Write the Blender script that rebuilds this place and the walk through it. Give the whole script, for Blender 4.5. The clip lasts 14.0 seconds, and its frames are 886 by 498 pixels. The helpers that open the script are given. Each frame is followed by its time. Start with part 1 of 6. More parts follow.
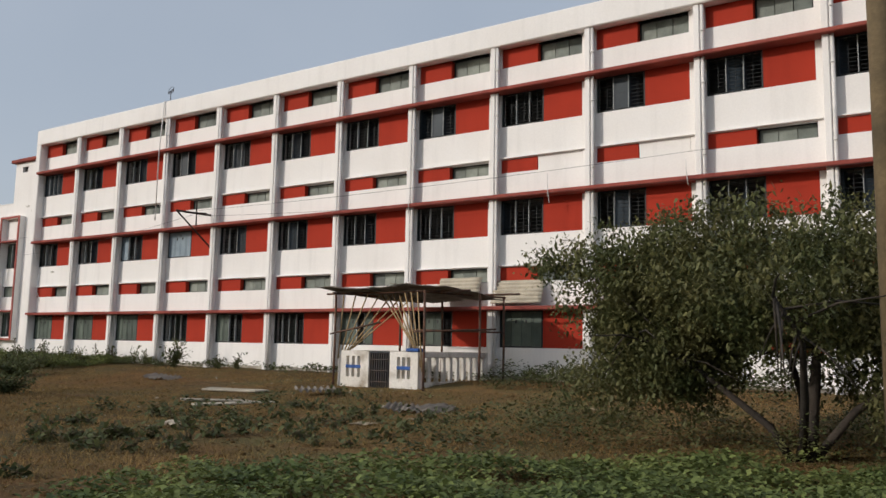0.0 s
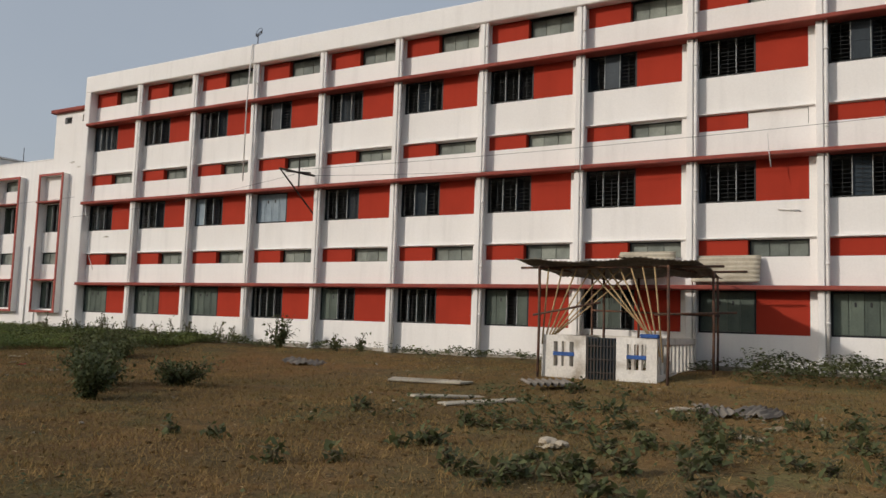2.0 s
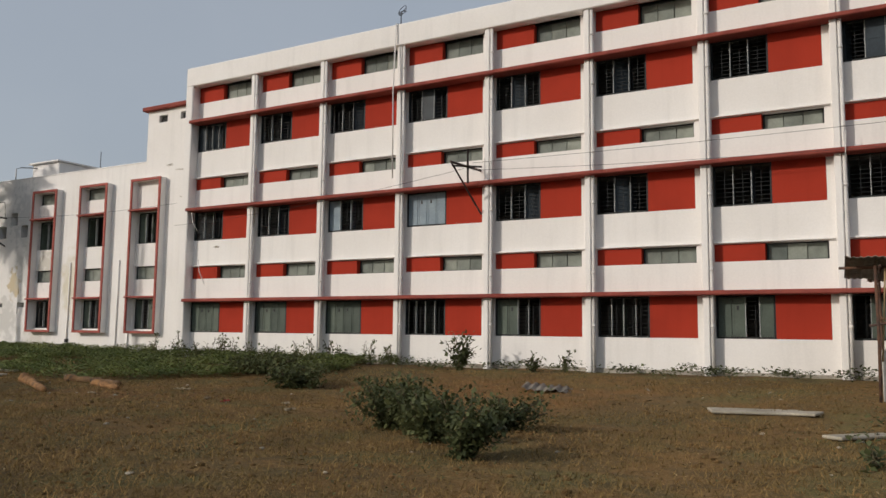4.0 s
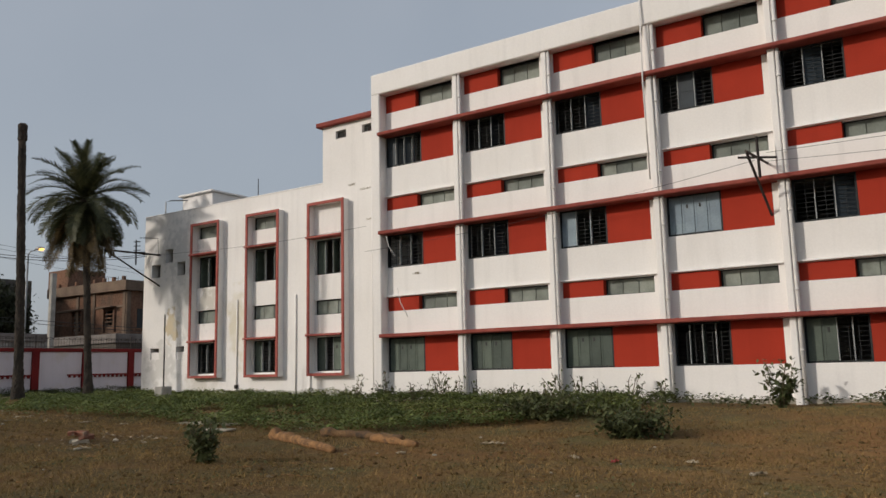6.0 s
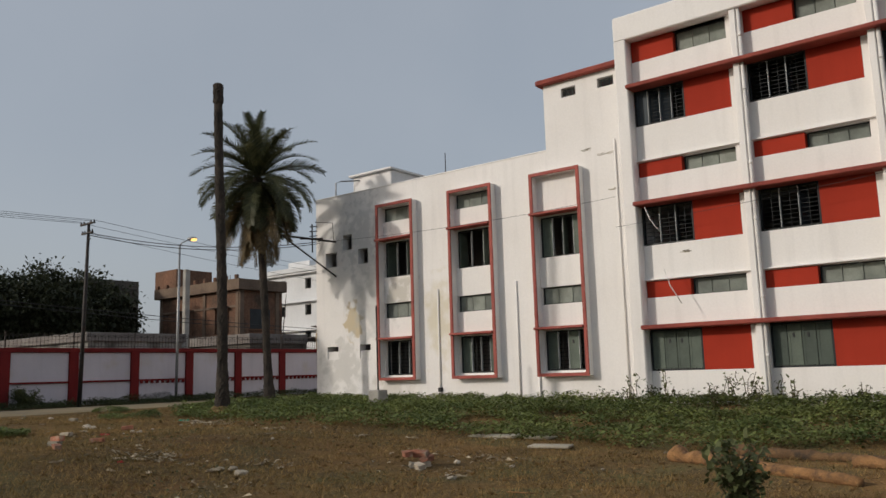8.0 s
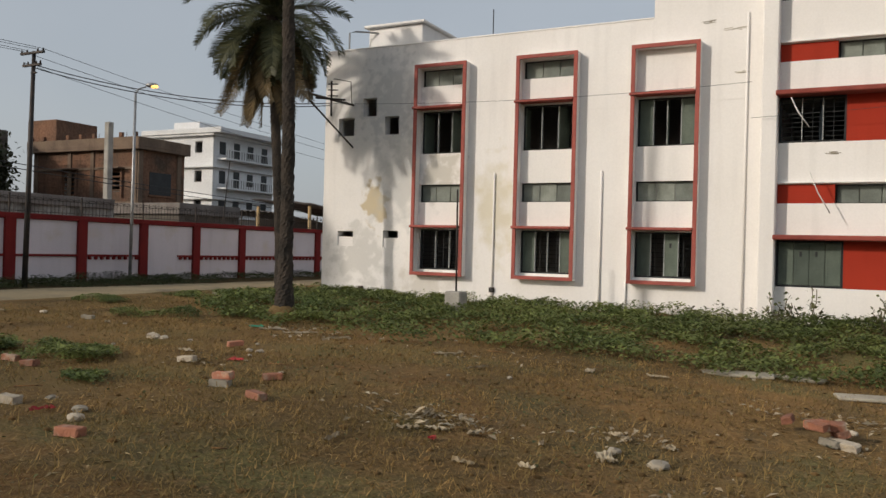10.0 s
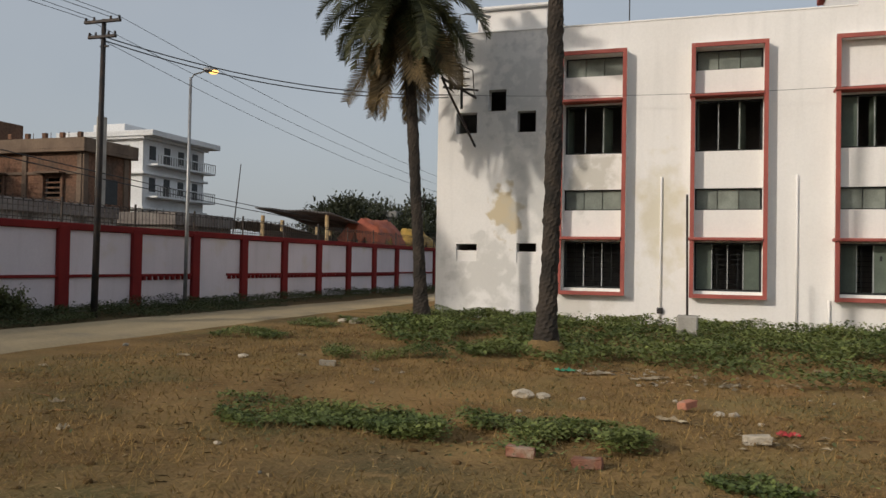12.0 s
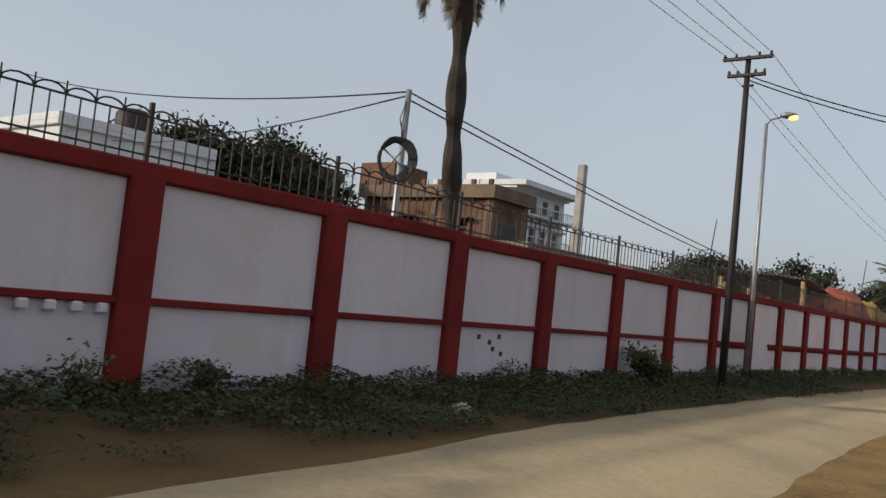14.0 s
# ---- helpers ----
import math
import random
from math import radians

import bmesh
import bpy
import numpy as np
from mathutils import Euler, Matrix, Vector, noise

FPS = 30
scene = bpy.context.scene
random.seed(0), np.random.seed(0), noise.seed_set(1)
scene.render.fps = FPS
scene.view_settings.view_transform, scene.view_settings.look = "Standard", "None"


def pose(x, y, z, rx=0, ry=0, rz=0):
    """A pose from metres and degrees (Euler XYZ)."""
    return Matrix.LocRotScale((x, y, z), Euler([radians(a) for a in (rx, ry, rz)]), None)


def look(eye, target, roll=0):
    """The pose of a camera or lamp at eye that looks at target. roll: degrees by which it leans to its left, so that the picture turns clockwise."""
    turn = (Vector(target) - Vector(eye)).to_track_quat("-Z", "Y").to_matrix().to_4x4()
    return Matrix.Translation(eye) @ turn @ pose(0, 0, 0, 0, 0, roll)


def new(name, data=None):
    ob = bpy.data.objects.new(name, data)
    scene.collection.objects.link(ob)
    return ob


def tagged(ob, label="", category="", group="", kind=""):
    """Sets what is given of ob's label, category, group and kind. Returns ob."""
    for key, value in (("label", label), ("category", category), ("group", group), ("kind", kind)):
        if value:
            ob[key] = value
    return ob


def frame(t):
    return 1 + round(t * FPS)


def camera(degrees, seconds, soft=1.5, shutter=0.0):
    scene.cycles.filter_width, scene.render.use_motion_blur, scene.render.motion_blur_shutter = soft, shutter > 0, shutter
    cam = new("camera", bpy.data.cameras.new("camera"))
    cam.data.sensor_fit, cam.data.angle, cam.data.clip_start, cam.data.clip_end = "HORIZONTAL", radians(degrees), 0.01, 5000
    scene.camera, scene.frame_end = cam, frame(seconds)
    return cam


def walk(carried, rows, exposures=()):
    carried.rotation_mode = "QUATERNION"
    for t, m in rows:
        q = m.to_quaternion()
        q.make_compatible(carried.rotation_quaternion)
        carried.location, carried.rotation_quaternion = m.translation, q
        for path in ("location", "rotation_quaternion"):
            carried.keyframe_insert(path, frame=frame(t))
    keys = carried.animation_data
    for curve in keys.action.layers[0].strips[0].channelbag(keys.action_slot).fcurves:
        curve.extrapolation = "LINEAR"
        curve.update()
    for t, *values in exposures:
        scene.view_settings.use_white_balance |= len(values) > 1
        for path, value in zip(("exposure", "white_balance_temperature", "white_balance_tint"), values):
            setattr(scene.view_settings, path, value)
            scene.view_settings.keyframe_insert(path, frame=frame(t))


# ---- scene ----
cam = camera(57.0, 14.0)
PATH = [
    (0, (-0.157, 0.665, 0.982), (-1.259, 2.316, 1.222), 1.1),
    (0.5, (-1.421, 0.564, 0.995), (-2.501, 2.221, 1.292), 1.5),
    (1, (-2.662, 0.452, 1.011), (-3.72, 2.119, 1.334), 2.3),
    (1.5, (-3.887, 0.428, 1.017), (-4.911, 2.131, 1.243), 2.1),
    (2, (-5.106, 0.433, 1.016), (-6.12, 2.147, 1.198), 1.9),
    (4.5, (-11.116, 0.609, 1.046), (-12.116, 2.327, 1.267), 0.3),
    (5, (-12.267, 0.721, 1.041), (-13.316, 2.402, 1.312), -0.8),
    (5.5, (-13.475, 0.857, 1.031), (-14.554, 2.516, 1.318), -1.1),
    (6, (-14.681, 0.943, 1.043), (-15.789, 2.582, 1.335), -1.3),
    (6.5, (-15.952, 1.028, 1.044), (-17.095, 2.646, 1.32), -1.0),
    (7, (-17.203, 1.03, 1.047), (-18.411, 2.603, 1.298), -0.4),
    (7.5, (-18.471, 1.061, 1.057), (-19.7, 2.613, 1.345), -1.3),
    (8, (-19.701, 1.068, 1.085), (-20.913, 2.631, 1.386), -1.7),
    (10.5, (-26.231, 1.183, 1.496), (-27.038, 3.013, 1.458), 1.2),
    (11, (-27.58, 1.242, 1.499), (-28.308, 3.104, 1.471), -0.1),
    (11.5, (-28.957, 1.331, 1.475), (-29.623, 3.217, 1.479), 0.3),
    (12, (-30.353, 1.406, 1.441), (-30.982, 3.304, 1.478), 1.0),
    (12.5, (-31.772, 1.45, 1.39), (-32.399, 3.349, 1.402), 2.5),
    (13, (-33.219, 1.399, 1.364), (-33.894, 3.281, 1.376), 4.2),
    (13.5, (-34.537, 1.071, 1.352), (-35.408, 2.868, 1.445), 5.0),
    (14, (-35.687, 0.527, 1.347), (-36.912, 2.102, 1.472), 6.0),
]
walk(cam, [(t, look(eye, target, roll)) for t, eye, target, roll in PATH], [(0, 0.08, 6550, 10), (1, -0.12, 6600, 10), (2, -0.07, 6750, 10), (8, -0.15, 6800, 10), (10.5, 0.06, 7050, 10), (12, -0.02, 7000, 10), (13, 0.19, 7000, 10), (14, 0.23, 6850, 10)])

# ---- light ----
SUN = Vector((-0.70, -1.0, 0.48)).normalized()
world = bpy.data.worlds.new("sky")
scene.world = world
world.use_nodes = True
wn = world.node_tree
sky = wn.nodes.new("ShaderNodeTexSky")
sky.sky_type = "NISHITA"
sky.sun_disc = False
sky.sun_elevation = math.asin(SUN.z)
sky.sun_rotation = math.atan2(SUN.x, SUN.y)
sky.air_density, sky.dust_density, sky.ozone_density = 1.0, 4.0, 2.0
# a thin even haze lies over the blue of the sky, with faint cloud in it
haze = wn.nodes.new("ShaderNodeMix")
haze.data_type = "RGBA"
haze.inputs[0].default_value = 0.72
wisps = wn.nodes.new("ShaderNodeTexNoise")
wisps.inputs["Scale"].default_value, wisps.inputs["Detail"].default_value = 2.2, 5.0
tone = wn.nodes.new("ShaderNodeMix")
tone.data_type = "RGBA"
tone.inputs[6].default_value, tone.inputs[7].default_value = (2.35, 2.75, 3.3, 1), (3.6, 3.9, 4.35, 1)
coord = wn.nodes.new("ShaderNodeTexCoord")
wn.links.new(coord.outputs["Generated"], wisps.inputs["Vector"])
wn.links.new(wisps.outputs["Fac"], tone.inputs[0])
wn.links.new(sky.outputs[0], haze.inputs[6])
wn.links.new(tone.outputs[2], haze.inputs[7])
wn.nodes["Background"].inputs["Strength"].default_value = 0.146
wn.links.new(haze.outputs[2], wn.nodes["Background"].inputs["Color"])
sun = new("sun", bpy.data.lights.new("sun", "SUN"))
sun.data.energy, sun.data.angle, sun.data.color = 2.0, radians(1.6), (1.0, 0.94, 0.87)
sun.matrix_world = look(SUN * 60, (0, 0, 0))


# ---- materials ----
def material(name, a, b=None, rough=0.85, size=1.5, grain=40.0, bump=0.15, metal=0.0, streak=0.0, rnd="", spots=None, thin=False, contrast=1.0, gloss=0.3, matt=0.0):
    """Two colours mixed by broad noise, fine grain on top, streaks running down, spots of a third colour."""
    m = bpy.data.materials.new(name)
    m.use_nodes = True
    n, l = m.node_tree.nodes, m.node_tree.links
    bsdf = n["Principled BSDF"]
    bsdf.inputs["Roughness"].default_value, bsdf.inputs["Metallic"].default_value = rough, metal
    bsdf.inputs["Specular IOR Level"].default_value = gloss
    bsdf.inputs["Diffuse Roughness"].default_value = matt
    b = b or tuple(v * 0.82 for v in a)
    geo = n.new("ShaderNodeNewGeometry")
    obj = n.new("ShaderNodeTexCoord")

    def noise_of(scale, detail=5.0, stretch=None, out="Fac"):
        t = n.new("ShaderNodeTexNoise")
        t.inputs["Scale"].default_value, t.inputs["Detail"].default_value = scale, detail
        if stretch:
            mp = n.new("ShaderNodeMapping")
            mp.inputs["Scale"].default_value = stretch
            l.new(geo.outputs["Position"], mp.inputs["Vector"])
            l.new(mp.outputs[0], t.inputs["Vector"])
        else:
            l.new(geo.outputs["Position"], t.inputs["Vector"])
        return t.outputs[out]

    def ramp(src, lo, hi):
        r = n.new("ShaderNodeMapRange")
        r.inputs["From Min"].default_value, r.inputs["From Max"].default_value = lo, hi
        l.new(src, r.inputs["Value"])
        return r.outputs[0]

    def mix(fac, x, y, mode="MIX"):
        k = n.new("ShaderNodeMix")
        k.data_type, k.blend_type = "RGBA", mode
        for key, v in ((0, fac), (6, x), (7, y)):
            if isinstance(v, (int, float)):
                k.inputs[key].default_value = v
            elif isinstance(v, tuple):
                k.inputs[key].default_value = (*v, 1)
            else:
                l.new(v, k.inputs[key])
        return k.outputs[2]

    col = mix(ramp(noise_of(size), 0.35, 0.65), a, b)
    if spots:
        tone, scale, lo, hi = spots
        col = mix(ramp(noise_of(scale, 8.0), lo, hi), col, tone)
    if streak:
        col = mix(ramp(noise_of(2.2, 6.0, (2.5, 2.5, 0.22)), 0.52, 0.78), col, mix(streak, col, tuple(0.35 * v for v in a)))
    fine = noise_of(grain, 4.0)
    col = mix(1.0, col, mix(ramp(fine, 0.25, 0.75), (1 - 0.14 * contrast,) * 3, (1 + 0.1 * contrast,) * 3), "MULTIPLY")
    if rnd:
        src = geo.outputs["Random Per Island"] if rnd == "island" else n.new("ShaderNodeObjectInfo").outputs["Random"]
        col = mix(1.0, col, mix(src, (0.6, 0.62, 0.6), (1.35, 1.3, 1.2)), "MULTIPLY")
    l.new(col, bsdf.inputs["Base Color"])
    if bump:
        bp = n.new("ShaderNodeBump")
        bp.inputs["Strength"].default_value, bp.inputs["Distance"].default_value = bump, 0.02
        l.new(fine, bp.inputs["Height"])
        l.new(bp.outputs[0], bsdf.inputs["Normal"])
    if thin:
        tr = n.new("ShaderNodeBsdfTranslucent")
        l.new(col, tr.inputs["Color"])
        ms = n.new("ShaderNodeMixShader")
        ms.inputs[0].default_value = 0.25
        l.new(bsdf.outputs[0], ms.inputs[1])
        l.new(tr.outputs[0], ms.inputs[2])
        l.new(ms.outputs[0], n["Material Output"].inputs["Surface"])
    return m


WHITE = material("white_limewash", (0.83, 0.81, 0.79), (0.79, 0.765, 0.74), 0.9, 0.7, 30, 0.05, streak=0.12, contrast=0.25, gloss=0.15)
RED = material("red_paint", (0.385, 0.042, 0.023), (0.335, 0.037, 0.021), 0.85, 1.2, 40, 0.04, streak=0.12, contrast=0.3, gloss=0.1)
BAND = material("faded_red_band", (0.32, 0.085, 0.065), (0.23, 0.06, 0.05), 0.85, 2.5, 50, 0.1, streak=0.25, contrast=0.5, gloss=0.1)
PINK = material("red_oxide_frame", (0.40, 0.115, 0.095), (0.33, 0.10, 0.085), 0.85, 2.5, 50, 0.1, streak=0.35, contrast=0.5, gloss=0.1)
PIPE = material("painted_pipe", (0.76, 0.74, 0.72), (0.64, 0.62, 0.60), 0.7, 4, 60, 0.1, streak=0.3)
PLINTH = material("weathered_plinth", (0.50, 0.46, 0.40), (0.30, 0.27, 0.22), 0.95, 2.0, 25, 0.4, spots=((0.20, 0.17, 0.12), 1.3, 0.52, 0.7))
SHUT_G = material("grey_green_shutter", (0.105, 0.135, 0.118), (0.08, 0.105, 0.092), 0.6, 3, 40, 0.1, rnd="object")
SHUT_B = material("blue_grey_shutter", (0.033, 0.048, 0.066), (0.022, 0.034, 0.048), 0.55, 3, 40, 0.1, rnd="object")
SHUT_L = material("light_blue_shutter", (0.24, 0.31, 0.36), (0.19, 0.25, 0.30), 0.55, 3, 40, 0.1)
WFRAME = material("dark_window_frame", (0.022, 0.026, 0.028), (0.016, 0.018, 0.02), 0.6, 3, 40, 0.05)
MULL = material("pale_mullion", (0.42, 0.44, 0.44), (0.30, 0.32, 0.32), 0.6, 6, 40, 0.05)
VENT = material("vent_board", (0.22, 0.25, 0.235), (0.15, 0.17, 0.16), 0.6, 4, 40, 0.1, rnd="object")
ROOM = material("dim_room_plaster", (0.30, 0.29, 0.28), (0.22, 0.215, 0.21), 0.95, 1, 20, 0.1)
IRON = material("black_iron", (0.035, 0.034, 0.035), (0.06, 0.045, 0.038), 0.6, 6, 60, 0.2, metal=0.4)
STEEL = material("galvanised_steel", (0.36, 0.37, 0.38), (0.27, 0.27, 0.27), 0.45, 5, 60, 0.1, metal=0.6)
RUST = material("rusty_bars", (0.15, 0.075, 0.045), (0.06, 0.04, 0.035), 0.85, 8, 80, 0.3)
CONCRETE = material("pale_concrete", (0.40, 0.38, 0.34), (0.28, 0.265, 0.24), 0.95, 3, 40, 0.4)
WALLPLASTER = material("boundary_wall_plaster", (0.66, 0.61, 0.66), (0.58, 0.54, 0.585), 0.95, 0.6, 30, 0.05, streak=0.14, contrast=0.3, gloss=0.15, spots=((0.58, 0.52, 0.50), 1.7, 0.58, 0.75))
WALLRED = material("boundary_wall_red", (0.20, 0.025, 0.024), (0.15, 0.021, 0.022), 0.9, 1.5, 40, 0.08, streak=0.2, contrast=0.5, gloss=0.1)
ROAD = material("dusty_concrete_road", (0.38, 0.30, 0.185), (0.29, 0.23, 0.145), 0.95, 0.35, 20, 0.3, gloss=0.1, matt=0.8, spots=((0.25, 0.205, 0.14), 1.3, 0.52, 0.72))
BARK = material("palm_bark", (0.058, 0.046, 0.037), (0.03, 0.026, 0.022), 0.95, 4, 30, 0.6)
LOGM = material("peeled_log", (0.34, 0.18, 0.075), (0.20, 0.105, 0.046), 0.9, 9, 50, 0.8, spots=((0.13, 0.075, 0.042), 14.0, 0.52, 0.66))
LOGDARK = material("weathered_log", (0.20, 0.115, 0.055), (0.11, 0.066, 0.036), 0.95, 7, 50, 0.8, spots=((0.07, 0.05, 0.035), 9.0, 0.5, 0.66))
BAMBOO = material("bamboo_pole", (0.50, 0.36, 0.19), (0.33, 0.23, 0.12), 0.7, 6, 50, 0.2)
THATCH = material("grey_old_sheet", (0.25, 0.22, 0.185), (0.15, 0.13, 0.11), 0.95, 5, 40, 0.5)
SHEET = material("cement_sheet", (0.50, 0.45, 0.36), (0.36, 0.32, 0.25), 0.9, 3, 40, 0.3, streak=0.25)
BLUE = material("blue_paint", (0.03, 0.10, 0.33), (0.03, 0.08, 0.24), 0.7, 4, 40, 0.1)
DARKGATE = material("dark_gate", (0.03, 0.04, 0.06), (0.02, 0.045, 0.04), 0.7, 6, 40, 0.2)
BRICKM = material("loose_brick", (0.40, 0.165, 0.105), (0.31, 0.15, 0.11), 0.95, 9, 60, 0.5, rnd="object", spots=((0.42, 0.36, 0.29), 7.0, 0.55, 0.7))
STONE = material("pale_rubble", (0.46, 0.41, 0.345), (0.33, 0.29, 0.24), 0.95, 8, 60, 0.5, rnd="object")
LITTER = material("pale_litter", (0.44, 0.38, 0.29), (0.20, 0.15, 0.09), 0.8, 6, 40, 0.2, rnd="island")
REDRAG = material("red_rag", (0.50, 0.06, 0.06), (0.35, 0.04, 0.05), 0.8, 9, 40, 0.2)
GREENRAG = material("green_plastic", (0.05, 0.35, 0.20), (0.04, 0.25, 0.15), 0.5, 9, 40, 0.2)
LEAF = material("creeper_leaf", (0.20, 0.235, 0.075), (0.10, 0.14, 0.045), 0.6, 1.4, 30, 0.0, rnd="island", thin=True)
WEED = material("grey_green_weed", (0.12, 0.135, 0.058), (0.07, 0.086, 0.036), 0.65, 1.5, 30, 0.0, rnd="island", thin=True)
TREELEAF = material("dusty_tree_leaf", (0.155, 0.145, 0.062), (0.085, 0.105, 0.042), 0.6, 1.8, 30, 0.0, rnd="island", thin=True)
FARLEAF = material("distant_tree_leaf", (0.055, 0.062, 0.034), (0.036, 0.043, 0.025), 0.65, 0.9, 30, 0.0, rnd="island", thin=True)
VERGELEAF = material("dark_verge_leaf", (0.07, 0.085, 0.032), (0.042, 0.055, 0.022), 0.7, 1.5, 30, 0.0, rnd="island", thin=True)
FROND = material("palm_leaflet", (0.085, 0.088, 0.042), (0.05, 0.058, 0.03), 0.55, 3, 30, 0.0, rnd="island", thin=True)
DEADFROND = material("dry_palm_leaflet", (0.17, 0.122, 0.06), (0.07, 0.056, 0.036), 0.8, 3, 30, 0.0, rnd="island", thin=True)
CLOD = material("soil_clod", (0.20, 0.12, 0.055), (0.12, 0.08, 0.04), 0.95, 2.0, 60, 0.5, rnd="island", matt=1.0, gloss=0.05)
CHIP = material("straw_chips", (0.46, 0.35, 0.20), (0.13, 0.085, 0.04), 0.9, 3, 40, 0.0, rnd="island")
STRAW = material("dry_grass", (0.34, 0.22, 0.09), (0.20, 0.145, 0.058), 0.9, 1.2, 30, 0.0, rnd="island", thin=True)
STEM = material("weed_stem", (0.13, 0.11, 0.06), (0.09, 0.075, 0.045), 0.9, 6, 40, 0.2)
HOUSEBRICK = material("raw_brick_house", (0.23, 0.118, 0.073), (0.15, 0.085, 0.057), 0.95, 0.7, 9, 0.3, streak=0.45, spots=((0.10, 0.07, 0.052), 0.8, 0.48, 0.68), contrast=2.5)
HOUSECONC = material("raw_concrete_house", (0.21, 0.15, 0.108), (0.14, 0.10, 0.075), 0.95, 1, 10, 0.2, streak=0.3)
HOUSEWHITE = material("white_house_paint", (0.72, 0.73, 0.74), (0.63, 0.64, 0.65), 0.85, 0.5, 10, 0.1, streak=0.1)
HOUSEGREY = material("grey_house_plaster", (0.36, 0.35, 0.33), (0.20, 0.195, 0.185), 0.95, 0.8, 10, 0.2, streak=0.6, contrast=2.0, spots=((0.08, 0.078, 0.07), 1.4, 0.52, 0.66))
HOUSEDARK = material("sooty_house_plaster", (0.13, 0.115, 0.10), (0.09, 0.08, 0.072), 0.95, 0.8, 10, 0.2, streak=0.3)
# near-black colour that stands for the shade inside openings
OPENINGDARK = material("painted_opening_dark", (0.03, 0.033, 0.036), (0.02, 0.022, 0.024), 0.4, 3, 30, 0.0)
TIN = material("tin_roof", (0.22, 0.20, 0.185), (0.15, 0.13, 0.12), 0.7, 1.5, 20, 0.2, metal=0.2, streak=0.4)
TARPRED = material("orange_tarp", (0.42, 0.12, 0.06), (0.30, 0.08, 0.05), 0.7, 2, 20, 0.3)
TARPYEL = material("ochre_tarp", (0.45, 0.28, 0.06), (0.33, 0.2, 0.05), 0.7, 2, 20, 0.3)
CABLE = material("cable", (0.03, 0.03, 0.032), (0.045, 0.045, 0.045), 0.7, 6, 40, 0.0)


def wing_material():
    """Limewash with grey patches, part mould and part painted palm shade, and an ochre patch where the plaster has come
    away near the corner.
    """
    m = material("stained_shaded_limewash", (0.83, 0.81, 0.79), (0.79, 0.765, 0.74), 0.9, 0.7, 30, 0.05, streak=0.12, contrast=0.25, gloss=0.15)
    n, l = m.node_tree.nodes, m.node_tree.links
    bsdf = n["Principled BSDF"]
    col = bsdf.inputs["Base Color"].links[0].from_socket
    geo = n.new("ShaderNodeNewGeometry")

    def patch(centre, scale, warp, lo, hi, freq, seed):
        mp = n.new("ShaderNodeMapping")
        mp.inputs["Location"].default_value = [-c * s for c, s in zip(centre, scale)]
        mp.inputs["Scale"].default_value = scale
        l.new(geo.outputs["Position"], mp.inputs["Vector"])
        ln = n.new("ShaderNodeVectorMath")
        ln.operation = "LENGTH"
        l.new(mp.outputs[0], ln.inputs[0])
        t = n.new("ShaderNodeTexNoise")
        t.noise_dimensions = "4D"
        t.inputs["W"].default_value, t.inputs["Scale"].default_value, t.inputs["Detail"].default_value = seed, freq, 7.0
        l.new(geo.outputs["Position"], t.inputs["Vector"])
        ma = n.new("ShaderNodeMath")
        ma.operation = "MULTIPLY_ADD"
        l.new(t.outputs["Fac"], ma.inputs[0])
        ma.inputs[1].default_value = warp
        l.new(ln.outputs["Value"], ma.inputs[2])
        r = n.new("ShaderNodeMapRange")
        r.inputs["From Min"].default_value, r.inputs["From Max"].default_value = hi, lo
        l.new(ma.outputs[0], r.inputs["Value"])
        return r.outputs[0]

    for centre, scale, warp, lo, hi, freq, seed, tone, top in (
        # the first two greys also carry the palm crown's shade in their colour
        ((-33.75, 15.68, 3.9), (0.7, 0.5, 0.5), 3.2, 2.0, 2.6, 2.2, 1.0, (0.58, 0.60, 0.60), 0.12),
        ((-33.5, 15.68, 4.5), (0.9, 0.5, 0.7), 3.2, 1.9, 2.35, 6.0, 4.0, (0.40, 0.41, 0.41), 0.35),
        ((-33.9, 15.68, 2.4), (2.3, 0.5, 1.6), 2.4, 1.75, 1.95, 3.5, 2.0, (0.57, 0.48, 0.33), 0.95),
        ((-31.2, 15.68, 2.3), (2.0, 0.5, 0.9), 2.4, 1.5, 2.2, 4.0, 7.0, (0.60, 0.54, 0.38), 0.6),
        ((-34.2, 15.68, 1.2), (0.9, 0.5, 0.9), 3.0, 1.8, 2.2, 4.0, 3.0, (0.50, 0.49, 0.46), 0.5),
        ((-32.4, 15.68, 3.0), (1.6, 0.5, 1.6), 2.6, 1.7, 2.1, 5.0, 6.0, (0.48, 0.45, 0.38), 0.6),
        ((-33.3, 15.68, 2.9), (1.3, 0.5, 0.8), 2.8, 1.7, 2.3, 3.0, 9.0, (0.46, 0.47, 0.46), 0.6),
        ((-32.7, 15.68, 0.8), (1.0, 0.5, 1.5), 2.6, 1.6, 2.0, 4.0, 5.0, (0.56, 0.53, 0.47), 0.5),
    ):
        k = n.new("ShaderNodeMix")
        k.data_type = "RGBA"
        mu = n.new("ShaderNodeMath")
        mu.operation = "MULTIPLY"
        mu.use_clamp = True
        l.new(patch(centre, scale, warp, lo, hi, freq, seed), mu.inputs[0])
        mu.inputs[1].default_value = top
        l.new(mu.outputs[0], k.inputs[0])
        l.new(col, k.inputs[6])
        k.inputs[7].default_value = (*tone, 1)
        col = k.outputs[2]
    l.new(col, bsdf.inputs["Base Color"])
    return m


WINGWALL = wing_material()


